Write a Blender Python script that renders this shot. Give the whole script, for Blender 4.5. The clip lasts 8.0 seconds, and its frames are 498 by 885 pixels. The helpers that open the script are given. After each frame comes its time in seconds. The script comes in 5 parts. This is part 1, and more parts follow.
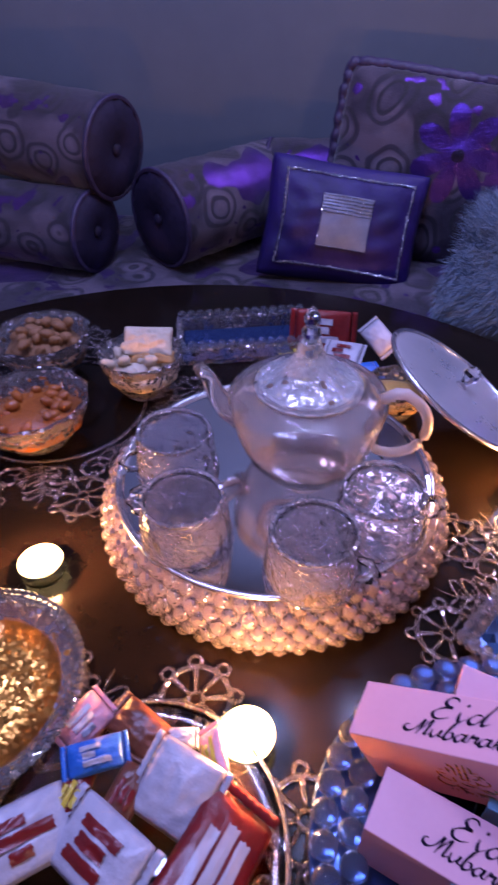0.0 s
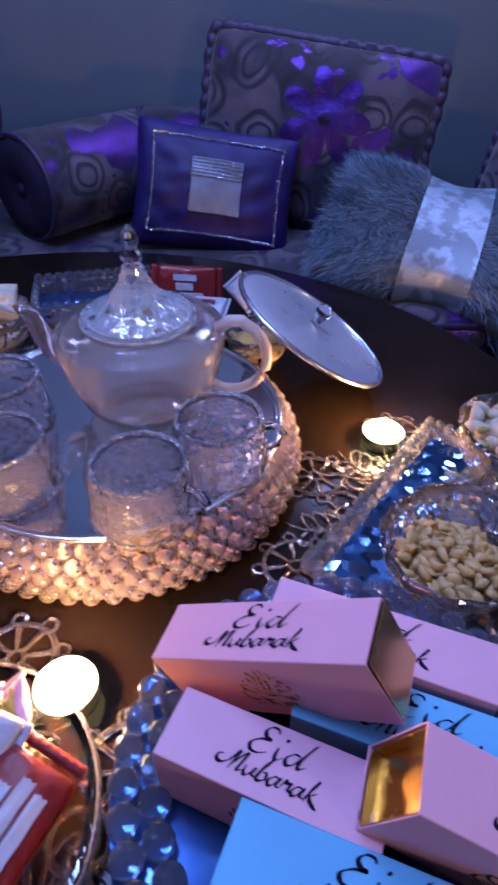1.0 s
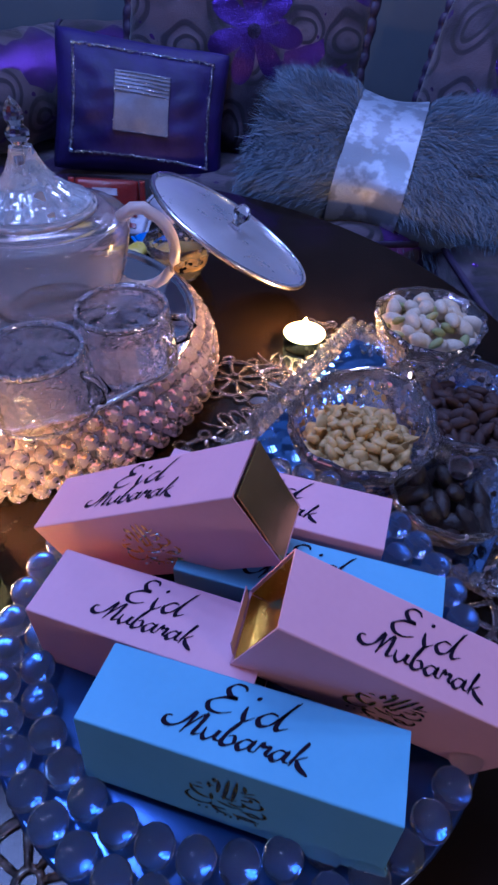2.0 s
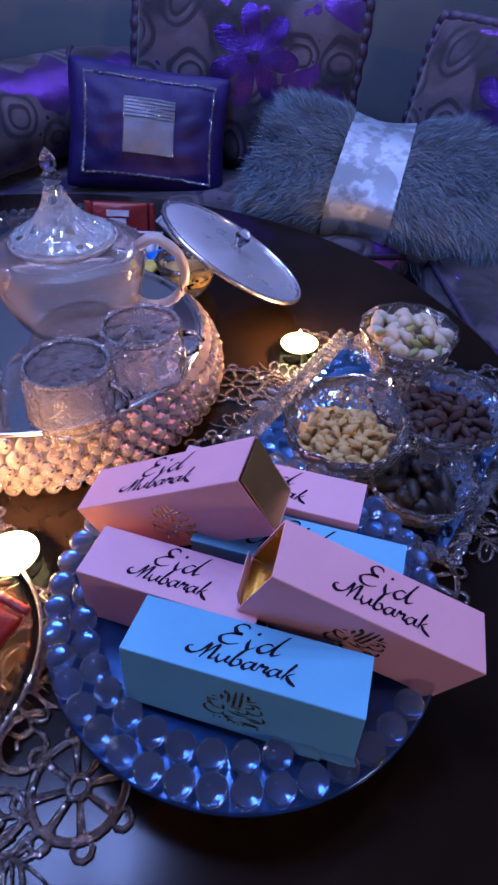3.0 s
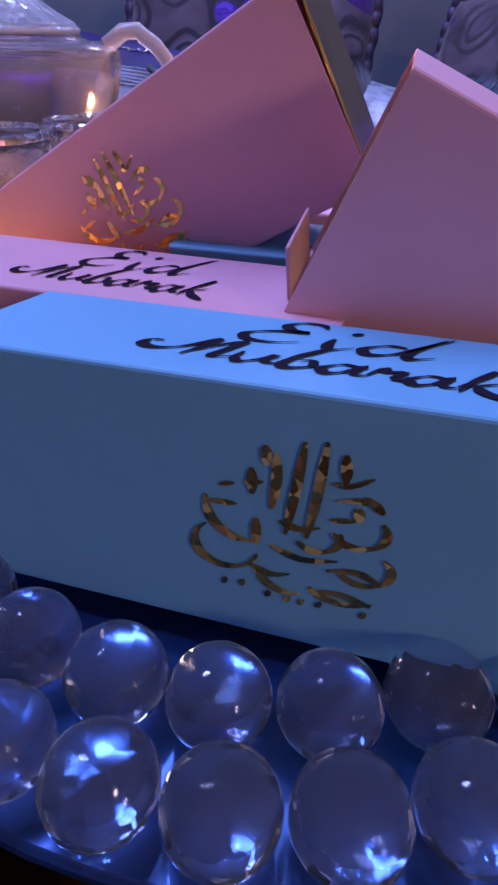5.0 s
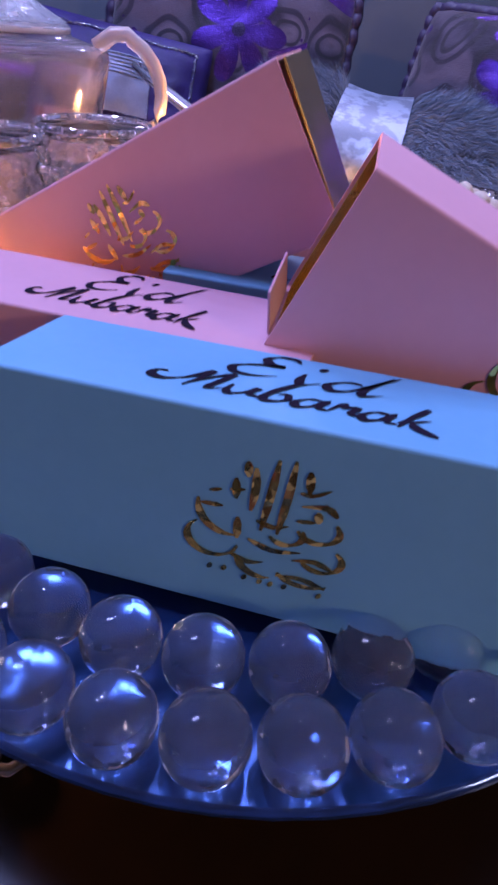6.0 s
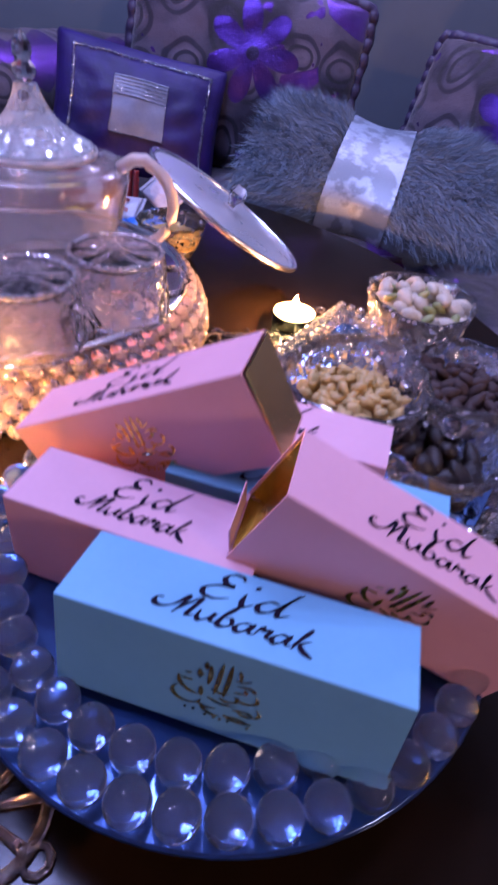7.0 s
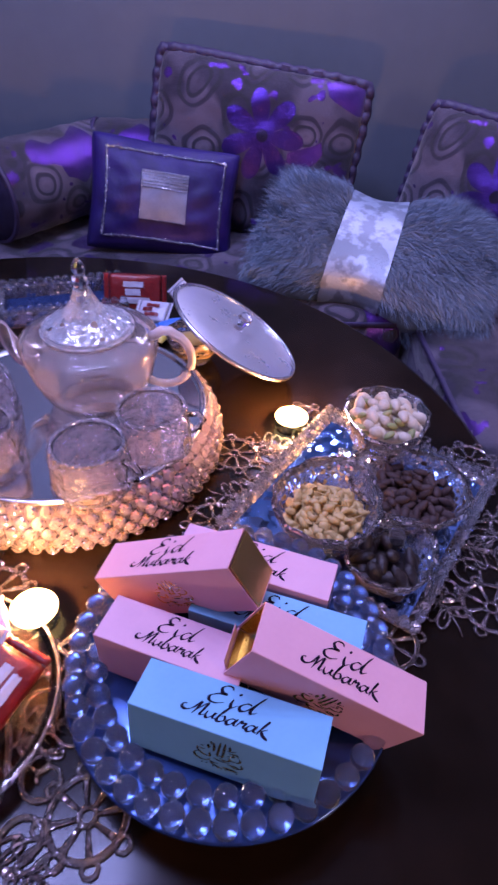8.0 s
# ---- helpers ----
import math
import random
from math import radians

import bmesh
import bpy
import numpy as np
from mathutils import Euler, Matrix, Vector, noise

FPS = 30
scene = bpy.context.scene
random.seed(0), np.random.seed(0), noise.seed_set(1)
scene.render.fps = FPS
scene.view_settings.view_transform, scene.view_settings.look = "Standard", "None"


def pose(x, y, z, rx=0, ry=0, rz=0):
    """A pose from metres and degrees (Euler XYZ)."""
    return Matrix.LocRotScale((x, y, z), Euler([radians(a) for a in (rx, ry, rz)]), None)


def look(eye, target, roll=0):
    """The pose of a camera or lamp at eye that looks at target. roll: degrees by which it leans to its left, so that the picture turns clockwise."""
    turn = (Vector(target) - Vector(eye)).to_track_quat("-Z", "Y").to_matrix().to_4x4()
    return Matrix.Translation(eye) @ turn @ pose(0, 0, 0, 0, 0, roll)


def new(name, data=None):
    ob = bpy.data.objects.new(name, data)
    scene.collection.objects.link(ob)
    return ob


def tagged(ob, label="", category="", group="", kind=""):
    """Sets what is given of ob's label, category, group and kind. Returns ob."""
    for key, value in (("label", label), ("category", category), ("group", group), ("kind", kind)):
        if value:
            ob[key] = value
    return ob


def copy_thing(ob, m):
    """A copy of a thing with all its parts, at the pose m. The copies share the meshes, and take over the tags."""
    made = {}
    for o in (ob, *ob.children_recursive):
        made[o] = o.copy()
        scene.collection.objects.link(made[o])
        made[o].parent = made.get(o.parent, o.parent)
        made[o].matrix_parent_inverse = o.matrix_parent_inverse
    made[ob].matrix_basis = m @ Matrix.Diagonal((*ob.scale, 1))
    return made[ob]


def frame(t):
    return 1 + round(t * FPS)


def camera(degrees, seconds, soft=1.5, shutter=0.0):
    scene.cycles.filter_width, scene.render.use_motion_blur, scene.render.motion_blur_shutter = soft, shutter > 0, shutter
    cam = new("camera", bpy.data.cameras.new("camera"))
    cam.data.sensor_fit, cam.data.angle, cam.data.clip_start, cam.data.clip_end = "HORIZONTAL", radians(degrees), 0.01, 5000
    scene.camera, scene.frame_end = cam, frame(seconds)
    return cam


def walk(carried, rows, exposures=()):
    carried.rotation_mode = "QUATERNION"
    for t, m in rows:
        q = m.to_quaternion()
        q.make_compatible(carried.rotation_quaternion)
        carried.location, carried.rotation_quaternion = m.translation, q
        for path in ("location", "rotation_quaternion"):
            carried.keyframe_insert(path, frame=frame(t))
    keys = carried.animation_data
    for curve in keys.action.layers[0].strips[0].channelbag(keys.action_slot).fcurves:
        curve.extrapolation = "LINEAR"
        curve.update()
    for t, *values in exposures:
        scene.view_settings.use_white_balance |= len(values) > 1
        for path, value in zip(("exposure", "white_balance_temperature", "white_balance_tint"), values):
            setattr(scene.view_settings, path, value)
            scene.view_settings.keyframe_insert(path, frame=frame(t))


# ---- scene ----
cam = camera(45.8, 8.0, soft=2.6, shutter=0.4)
PATH = [
    (0, (0.068, 0.121, 0.923), (-0.186, 1.642, -0.351), -1.2),
    (0.5, (0.112, 0.115, 0.885), (-0.013, 1.661, -0.378), -0.1),
    (1, (0.164, 0.116, 0.845), (0.143, 1.665, -0.420), 0.6),
    (1.5, (0.199, 0.103, 0.811), (0.266, 1.613, -0.499), 1.5),
    (2, (0.215, 0.085, 0.788), (0.312, 1.545, -0.575), 1.5),
    (3.5, (0.204, 0.002, 0.864), (0.281, 1.466, -0.496), 0.4),
    (4, (0.184, 0.000, 0.753), (0.246, 1.497, -0.571), 0.3),
    (4.5, (0.185, 0.055, 0.632), (0.316, 1.614, -0.614), 2.3),
    (5, (0.201, 0.090, 0.564), (0.310, 1.745, -0.553), 0.8),
    (6.5, (0.192, 0.058, 0.630), (0.457, 1.643, -0.561), 7.8),
    (7, (0.197, 0.048, 0.719), (0.411, 1.598, -0.527), 7.6),
    (7.5, (0.221, 0.026, 0.853), (0.381, 1.560, -0.421), 4.9),
    (8, (0.217, -0.008, 0.947), (0.300, 1.506, -0.357), 2.5),
]
EXPOSURES = [(0.0, 0.00, 5800, 9), (0.5, -0.05, 5250, -4), (1.0, -0.10, 4850, -12), (2.0, -0.25, 4600, -13), (3.5, 0.05, 5050, -9), (4.5, 0.06, 4950, -1), (5.0, 0.13, 5350, 2), (6.3, 0.46, 5700, -1), (8.0, 0.42, 5950, 11)]
walk(cam, [(t, look(eye, target, roll)) for t, eye, target, roll in PATH], EXPOSURES)

# ---- room size, table height ----
TABLE_Z = 0.40
SEAT_Z = 0.345

# ---- world and lights ----
world = bpy.data.worlds.new("room_air")
world.use_nodes = True
world.node_tree.nodes["Background"].inputs[0].default_value = (0.10, 0.13, 0.28, 1)
world.node_tree.nodes["Background"].inputs[1].default_value = 0.25
scene.world = world


def area_lamp(name, m, sx, sy, watts, colour):
    data = bpy.data.lights.new(name, "AREA")
    data.shape, data.size, data.size_y, data.energy, data.color = "RECTANGLE", sx, sy, watts, colour
    ob = new(name, data)
    ob.matrix_world = m
    return ob


def point_lamp(name, p, watts, colour, radius):
    data = bpy.data.lights.new(name, "POINT")
    data.energy, data.color, data.shadow_soft_size = watts, colour, radius
    ob = new(name, data)
    ob.location = p
    return ob


# three bluish ceiling panels, two small violet lamps on the far wall, and a ring of small spots added for glints
for x in (-0.64, -0.42, -0.20):
    area_lamp("ceiling_panel_light", look((x, 0.60, 2.42), (x, 0.61, 0)), 0.17, 0.30, 10.6, (0.44, 0.435, 1.0))
for x in (0.42, 0.72):
    area_lamp("violet_wall_light", look((x, 1.78, 1.45), (x - 0.25, 0.45, 0.4)), 0.07, 0.20, 3.0, (0.62, 0.52, 1.0))
# added helper lamps over the table: sparkle on the glass, more light behind
for k in range(6):
    a = math.radians(20 + 60 * k)
    spot = (0.24 + 0.36 * math.cos(a), 1.10 + 0.26 * math.sin(a), 2.38)
    area_lamp("added_glint_light", look(spot, (spot[0], spot[1] + 0.01, 0)), 0.045, 0.045, 3.2, (0.48, 0.50, 1.0))
# a warm lamp low in the room on the near right side
area_lamp("warm_room_light", look((1.25, -0.75, 0.95), (0.25, 0.25, 0.45)), 0.25, 0.25, 8.0, (1.0, 0.58, 0.40))


# ---- materials ----
def mat(name):
    m = bpy.data.materials.new(name)
    m.use_nodes = True
    return m, m.node_tree.nodes, m.node_tree.links, m.node_tree.nodes["Principled BSDF"]


def ramp(nodes, stops, constant=False):
    r = nodes.new("ShaderNodeValToRGB")
    r.color_ramp.interpolation = "CONSTANT" if constant else "LINEAR"
    while len(r.color_ramp.elements) < len(stops):
        r.color_ramp.elements.new(0.5)
    for e, (p, c) in zip(r.color_ramp.elements, stops):
        e.position, e.color = p, (*c, 1)
    return r


def coords(nodes, links, scale=(1, 1, 1)):
    tc, mp = nodes.new("ShaderNodeTexCoord"), nodes.new("ShaderNodeMapping")
    mp.inputs["Scale"].default_value = scale
    links.new(tc.outputs["Object"], mp.inputs[0])
    return mp.outputs[0]


def noise_tex(nodes, links, vec, scale, detail=4, rough=0.55):
    n = nodes.new("ShaderNodeTexNoise")
    n.inputs["Scale"].default_value, n.inputs["Detail"].default_value, n.inputs["Roughness"].default_value = scale, detail, rough
    if vec is not None:
        links.new(vec, n.inputs["Vector"])
    return n


def math_node(nodes, links, op, a, b=None):
    n = nodes.new("ShaderNodeMath")
    n.operation = op
    for i, v in enumerate((a, b)):
        if v is None:
            continue
        if isinstance(v, (int, float)):
            n.inputs[i].default_value = v
        else:
            links.new(v, n.inputs[i])
    return n.outputs[0]


def add_bump(nodes, links, bsdf, height, strength, distance):
    b = nodes.new("ShaderNodeBump")
    b.inputs["Strength"].default_value, b.inputs["Distance"].default_value = strength, distance
    links.new(height, b.inputs["Height"])
    links.new(b.outputs[0], bsdf.inputs["Normal"])


def mix_rgb(nodes, links, fac, a, b, kind="MIX"):
    n = nodes.new("ShaderNodeMix")
    n.data_type, n.blend_type = "RGBA", kind
    for i, v in ((0, fac), (6, a), (7, b)):
        if isinstance(v, (int, float)):
            n.inputs[i].default_value = v
        elif isinstance(v, tuple):
            n.inputs[i].default_value = (*v, 1)
        else:
            links.new(v, n.inputs[i])
    return n.outputs[2]


def plain(name, c1, c2, scale, rough, metallic=0.0, bump=0.2, depth=0.0005, rough2=None):
    """Two tones mixed by noise at two scales, with a fine relief."""
    m, nd, lk, b = mat(name)
    v = coords(nd, lk)
    big, fine = noise_tex(nd, lk, v, scale, 3), noise_tex(nd, lk, v, scale * 9, 5)
    both = math_node(nd, lk, "ADD", math_node(nd, lk, "MULTIPLY", big.outputs[0], 0.65), math_node(nd, lk, "MULTIPLY", fine.outputs[0], 0.35))
    r = ramp(nd, [(0.3, c1), (0.7, c2)])
    lk.new(both, r.inputs[0])
    lk.new(r.outputs[0], b.inputs["Base Color"])
    rr = nd.new("ShaderNodeMapRange")
    rr.inputs["From Min"].default_value, rr.inputs["From Max"].default_value = 0.3, 0.7
    rr.inputs["To Min"].default_value, rr.inputs["To Max"].default_value = rough, rough if rough2 is None else rough2
    lk.new(both, rr.inputs[0])
    lk.new(rr.outputs[0], b.inputs["Roughness"])
    b.inputs["Metallic"].default_value = metallic
    if bump:
        add_bump(nd, lk, b, fine.outputs[0], bump, depth)
    return m


def glass(name, tint, rough, ior=1.5, bump=0.0, scale=60.0, clear=1.0):
    m, nd, lk, b = mat(name)
    b.inputs["Base Color"].default_value = (*tint, 1)
    b.inputs["Transmission Weight"].default_value = clear
    b.inputs["Roughness"].default_value = rough
    b.inputs["IOR"].default_value = ior
    if bump:
        add_bump(nd, lk, b, noise_tex(nd, lk, coords(nd, lk), scale, 2).outputs[0], bump, 0.002)
    return m


def facet_glass(name, tint, cells, clear=0.96, rough=0.04, tilt=0.8, silver=0.35, ior=1.55):
    """Cut crystal: small facets, each tilted its own way, some made metallic to imitate inner reflection."""
    m, nd, lk, b = mat(name)
    b.inputs["Base Color"].default_value = (*tint, 1)
    b.inputs["Transmission Weight"].default_value = clear
    b.inputs["Roughness"].default_value = rough
    b.inputs["IOR"].default_value = ior
    vor = nd.new("ShaderNodeTexVoronoi")
    vor.inputs["Scale"].default_value = cells
    lk.new(coords(nd, lk), vor.inputs["Vector"])
    geo = nd.new("ShaderNodeNewGeometry")
    off, mad, nrm = nd.new("ShaderNodeVectorMath"), nd.new("ShaderNodeVectorMath"), nd.new("ShaderNodeVectorMath")
    off.operation, mad.operation, nrm.operation = "SUBTRACT", "MULTIPLY_ADD", "NORMALIZE"
    lk.new(vor.outputs["Color"], off.inputs[0])
    off.inputs[1].default_value = (0.5, 0.5, 0.5)
    lk.new(off.outputs[0], mad.inputs[0])
    mad.inputs[1].default_value = (tilt, tilt, tilt)
    lk.new(geo.outputs["Normal"], mad.inputs[2])
    lk.new(mad.outputs[0], nrm.inputs[0])
    lk.new(nrm.outputs[0], b.inputs["Normal"])
    # metallic cells painted in as glints
    if silver:
        pick = nd.new("ShaderNodeSeparateColor")
        lk.new(vor.outputs["Color"], pick.inputs[0])
        lk.new(math_node(nd, lk, "LESS_THAN", pick.outputs[1], silver), b.inputs["Metallic"])
    return m


def emitter(name, colour, strength):
    m, nd, lk, b = mat(name)
    b.inputs["Base Color"].default_value = (*colour, 1)
    b.inputs["Emission Color"].default_value = (*colour, 1)
    b.inputs["Emission Strength"].default_value = strength
    return m


def fabric(name, flower=False, cells="2D"):
    """Woven furnishing cloth: dark violet ground, grey-lilac rings and curls, satin violet blossoms."""
    m, nd, lk, b = mat(name)
    v = coords(nd, lk)
    warp = noise_tex(nd, lk, v, 5, 2)
    vec = nd.new("ShaderNodeVectorMath")
    vec.operation = "MULTIPLY_ADD"
    lk.new(warp.outputs["Color"], vec.inputs[0])
    vec.inputs[1].default_value = (0.11, 0.11, 0.11)
    lk.new(v, vec.inputs[2])
    vor = nd.new("ShaderNodeTexVoronoi")
    vor.voronoi_dimensions = cells
    vor.inputs["Scale"].default_value = 9.0
    vor.inputs["Randomness"].default_value = 0.75
    lk.new(vec.outputs[0], vor.inputs["Vector"])
    rings = ramp(nd, [(0.0, (0.080, 0.066, 0.090)), (0.10, (0.116, 0.094, 0.127)), (0.19, (0.088, 0.070, 0.102)), (0.215, (0.006, 0.004, 0.013)), (0.265, (0.008, 0.005, 0.016)),
                      (0.29, (0.132, 0.109, 0.143)), (0.37, (0.080, 0.062, 0.094)), (0.395, (0.008, 0.005, 0.016)), (0.46, (0.014, 0.009, 0.025)), (0.485, (0.088, 0.070, 0.098))])
    lk.new(vor.outputs["Distance"], rings.inputs[0])
    # random satin blossoms: whole cells turn violet
    sepc = nd.new("ShaderNodeSeparateColor")
    lk.new(vor.outputs["Color"], sepc.inputs[0])
    violet = math_node(nd, lk, "GREATER_THAN", sepc.outputs[0], 0.95 if flower else 0.86)
    spark = math_node(nd, lk, "GREATER_THAN", noise_tex(nd, lk, vec.outputs[0], 17, 2).outputs[0], 0.63)
    violet = math_node(nd, lk, "MAXIMUM", violet, spark)
    vs = nd.new("ShaderNodeSeparateXYZ")
    lk.new(v, vs.inputs[0])
    if flower:
        # one large blossom in the middle of the cushion
        x = math_node(nd, lk, "SUBTRACT", vs.outputs[0], 0.02)
        y = math_node(nd, lk, "SUBTRACT", vs.outputs[1], 0.045)
        rad = math_node(nd, lk, "SQRT", math_node(nd, lk, "ADD", math_node(nd, lk, "MULTIPLY", x, x), math_node(nd, lk, "MULTIPLY", y, y)))
        ang = math_node(nd, lk, "ARCTAN2", y, x)
        lobes = math_node(nd, lk, "ABSOLUTE", math_node(nd, lk, "COSINE", math_node(nd, lk, "MULTIPLY", ang, 3.5)))
        edge = math_node(nd, lk, "ADD", math_node(nd, lk, "MULTIPLY", math_node(nd, lk, "POWER", lobes, 0.6), 0.080), 0.022)
        petal = math_node(nd, lk, "LESS_THAN", rad, edge)
        heart = math_node(nd, lk, "LESS_THAN", rad, 0.014)
        violet = math_node(nd, lk, "MAXIMUM", violet, petal)
    weave = noise_tex(nd, lk, v, 420, 2)
    shade = ramp(nd, [(0.42, (1.0, 0.98, 0.98)), (0.56, (0.13, 0.09, 0.21))])
    lk.new(noise_tex(nd, lk, vec.outputs[0], 7.5, 2).outputs[0], shade.inputs[0])
    satin = mix_rgb(nd, lk, noise_tex(nd, lk, v, 24, 3).outputs[0], (0.022, 0.006, 0.075), (0.19, 0.050, 0.50))
    if flower:
        satin = mix_rgb(nd, lk, petal, satin, (0.055, 0.012, 0.21))
        satin = mix_rgb(nd, lk, heart, satin, (0.012, 0.006, 0.03))
    col = mix_rgb(nd, lk, violet, mix_rgb(nd, lk, 1.0, rings.outputs[0], shade.outputs[0], "MULTIPLY"), satin)
    col = mix_rgb(nd, lk, math_node(nd, lk, "MULTIPLY", weave.outputs[0], 0.5), col, (0.012, 0.009, 0.02))
    lk.new(col, b.inputs["Base Color"])
    lk.new(math_node(nd, lk, "SUBTRACT", 0.8, math_node(nd, lk, "MULTIPLY", violet, 0.58)), b.inputs["Roughness"])
    lk.new(math_node(nd, lk, "MULTIPLY", violet, 0.75), b.inputs["Metallic"])
    b.inputs["Sheen Weight"].default_value = 0.25
    wr = noise_tex(nd, lk, v, 11, 4)
    add_bump(nd, lk, b, math_node(nd, lk, "ADD", math_node(nd, lk, "MULTIPLY", weave.outputs[0], 0.15), wr.outputs[0]), 0.55, 0.012)
    return m


def sequins(name, colour, scale, metallic=0.45, rough=0.38, relief=0.004):
    """Cells of foil, each turned its own way."""
    m, nd, lk, b = mat(name)
    v = coords(nd, lk)
    vor = nd.new("ShaderNodeTexVoronoi")
    vor.inputs["Scale"].default_value = scale
    lk.new(v, vor.inputs["Vector"])
    wear = noise_tex(nd, lk, v, 22, 3)
    mask = ramp(nd, [(0.46, (0, 0, 0)), (0.54, (1, 1, 1))])
    lk.new(wear.outputs[0], mask.inputs[0])
    lk.new(mix_rgb(nd, lk, mask.outputs[0], colour, tuple(c * 0.55 for c in colour)), b.inputs["Base Color"])
    b.inputs["Metallic"].default_value, b.inputs["Roughness"].default_value = metallic, rough
    add_bump(nd, lk, b, vor.outputs["Color"], 0.9, relief)
    return m


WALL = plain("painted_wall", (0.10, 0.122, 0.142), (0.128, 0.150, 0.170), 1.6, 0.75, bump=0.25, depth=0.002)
# pale colour of the unseen walls, chosen to bounce fill light onto the table
BOUNCEWALL = plain("bounce_wall", (0.56, 0.58, 0.64), (0.64, 0.66, 0.72), 1.6, 0.8, bump=0.25, depth=0.002)
CEIL = plain("ceiling_paint", (0.74, 0.75, 0.78), (0.82, 0.83, 0.86), 2.0, 0.9)
FLOOR = plain("red_carpet", (0.10, 0.015, 0.03), (0.20, 0.04, 0.07), 9, 0.95, bump=0.8, depth=0.004)
BLACK = plain("dark_lacquer", (0.004, 0.003, 0.002), (0.010, 0.006, 0.004), 6, 0.11, bump=0.05, depth=0.0003, rough2=0.20)
BLACK.node_tree.nodes["Principled BSDF"].inputs["Specular IOR Level"].default_value = 0.13
FABRIC = fabric("ring_pattern_cloth", cells="3D")
FABRIC_F = fabric("blossom_cloth", True)
PURPLE = plain("purple_satin", (0.0045, 0.0008, 0.046), (0.015, 0.002, 0.112), 7, 0.60, metallic=0.05, bump=0.3, depth=0.004)
DARKPURPLE = plain("dark_purple_velvet", (0.004, 0.002, 0.014), (0.012, 0.006, 0.036), 9, 0.7, bump=0.4, depth=0.004)
SILVERSEQ = facet_glass("silver_sequins", (0.78, 0.82, 0.90), 420, 0.0, 0.18, 0.9, 1.01)
SILVERCLOTH = plain("silver_lame", (0.15, 0.17, 0.24), (0.22, 0.24, 0.31), 40, 0.5, metallic=0.25, bump=0.4)
WHITESEQ = sequins("white_sequins", (0.31, 0.37, 0.46), 240, 0.25, 0.40, 0.006)
FUR = plain("grey_blue_fur", (0.095, 0.14, 0.195), (0.205, 0.27, 0.36), 30, 0.65)
PIPING = plain("dark_piping", (0.015, 0.01, 0.03), (0.05, 0.035, 0.09), 60, 0.6)
SILVER = plain("silver_foil", (0.70, 0.70, 0.74), (0.85, 0.85, 0.88), 40, 0.16, metallic=1.0, bump=0.25, rough2=0.32)
MIRROR = plain("mirror", (0.80, 0.80, 0.84), (0.86, 0.86, 0.90), 3, 0.05, metallic=1.0, bump=0.0, rough2=0.12)
# pale tray lining, added as a reflector so the beads look luminous
TRAYWALL = plain("brightening_lining", (0.62, 0.54, 0.56), (0.74, 0.66, 0.68), 30, 0.3, metallic=0.35)
BEAD = glass("crystal_bead", (0.86, 0.92, 1.0), 0.0, 1.55, clear=0.972)
BALL = facet_glass("clear_ball", (0.90, 0.95, 1.0), 330, 0.976, 0.02, 0.24, 0.0, 1.30)
BEAD_TRAY = facet_glass("tray_bead", (1.0, 0.92, 0.94), 210, 0.93, 0.03, 0.30, 0.08)
CLEAR = glass("clear_glass", (0.97, 0.97, 0.99), 0.02, 1.45)
POT = glass("teapot_glass", (1.0, 0.92, 0.88), 0.08, 1.35, 0.7, 20, clear=0.95)
FROST = glass("frosted_handle", (0.95, 0.85, 0.80), 0.28, 1.4, clear=0.65)
CUPGLASS = facet_glass("faceted_cup_glass", (1.0, 0.96, 0.99), 120, 0.965, 0.03, 0.22, 0.0, 1.36)
CUPRING = facet_glass("polished_ring", (0.96, 0.95, 1.0), 300, 0.92, 0.05, 0.3, 0.3)
BLUEFACET = facet_glass("blue_faceted_mirror", (0.20, 0.34, 0.68), 110, 0.0, 0.08, 0.28, 1.01)
# side wall colour made paler than WALL to stand in for light near the corner
LITWALL = plain("lit_side_wall", (0.26, 0.27, 0.29), (0.31, 0.32, 0.34), 1.6, 0.75, bump=0.25, depth=0.002)
LIDGLASS = facet_glass("pressed_lid_glass", (0.95, 0.97, 1.0), 150, 0.80, 0.08, 0.28, 0.06)
LIDSILVER = plain("satin_silver", (0.70, 0.69, 0.74), (0.80, 0.79, 0.84), 12, 0.24, metallic=0.75, bump=0.05, rough2=0.36)
ACRYLIC = facet_glass("clear_acrylic", (0.96, 0.88, 0.88), 220, 0.982, 0.08, 0.5, 0.03)
CUT_BOWL = facet_glass("cut_bowl_glass", (0.97, 0.96, 0.99), 200, 0.94, 0.05, 0.45, 0.12)
PINK = plain("pink_card", (0.63, 0.34, 0.41), (0.67, 0.37, 0.44), 30, 0.55, bump=0.12, depth=0.0003)
BLUE = plain("blue_card", (0.165, 0.395, 0.575), (0.185, 0.435, 0.615), 30, 0.55, bump=0.12, depth=0.0003)
GOLD = plain("gold_foil_card", (0.62, 0.42, 0.12), (0.72, 0.50, 0.17), 18, 0.16, metallic=1.0, bump=0.15, rough2=0.30)
INK = plain("dark_print", (0.006, 0.004, 0.012), (0.012, 0.007, 0.02), 50, 0.85)
INK.node_tree.nodes["Principled BSDF"].inputs["Specular IOR Level"].default_value = 0.15
GOLDLEAF = facet_glass("gold_leaf", (0.88, 0.62, 0.16), 420, 0.0, 0.20, 0.55, 1.01)
# the wax emits too, in place of the flame's glare through it
WAX = emitter("glare_wax", (1.0, 0.70, 0.30), 9.0)
FLAME = emitter("candle_flame", (1.0, 0.66, 0.26), 40.0)
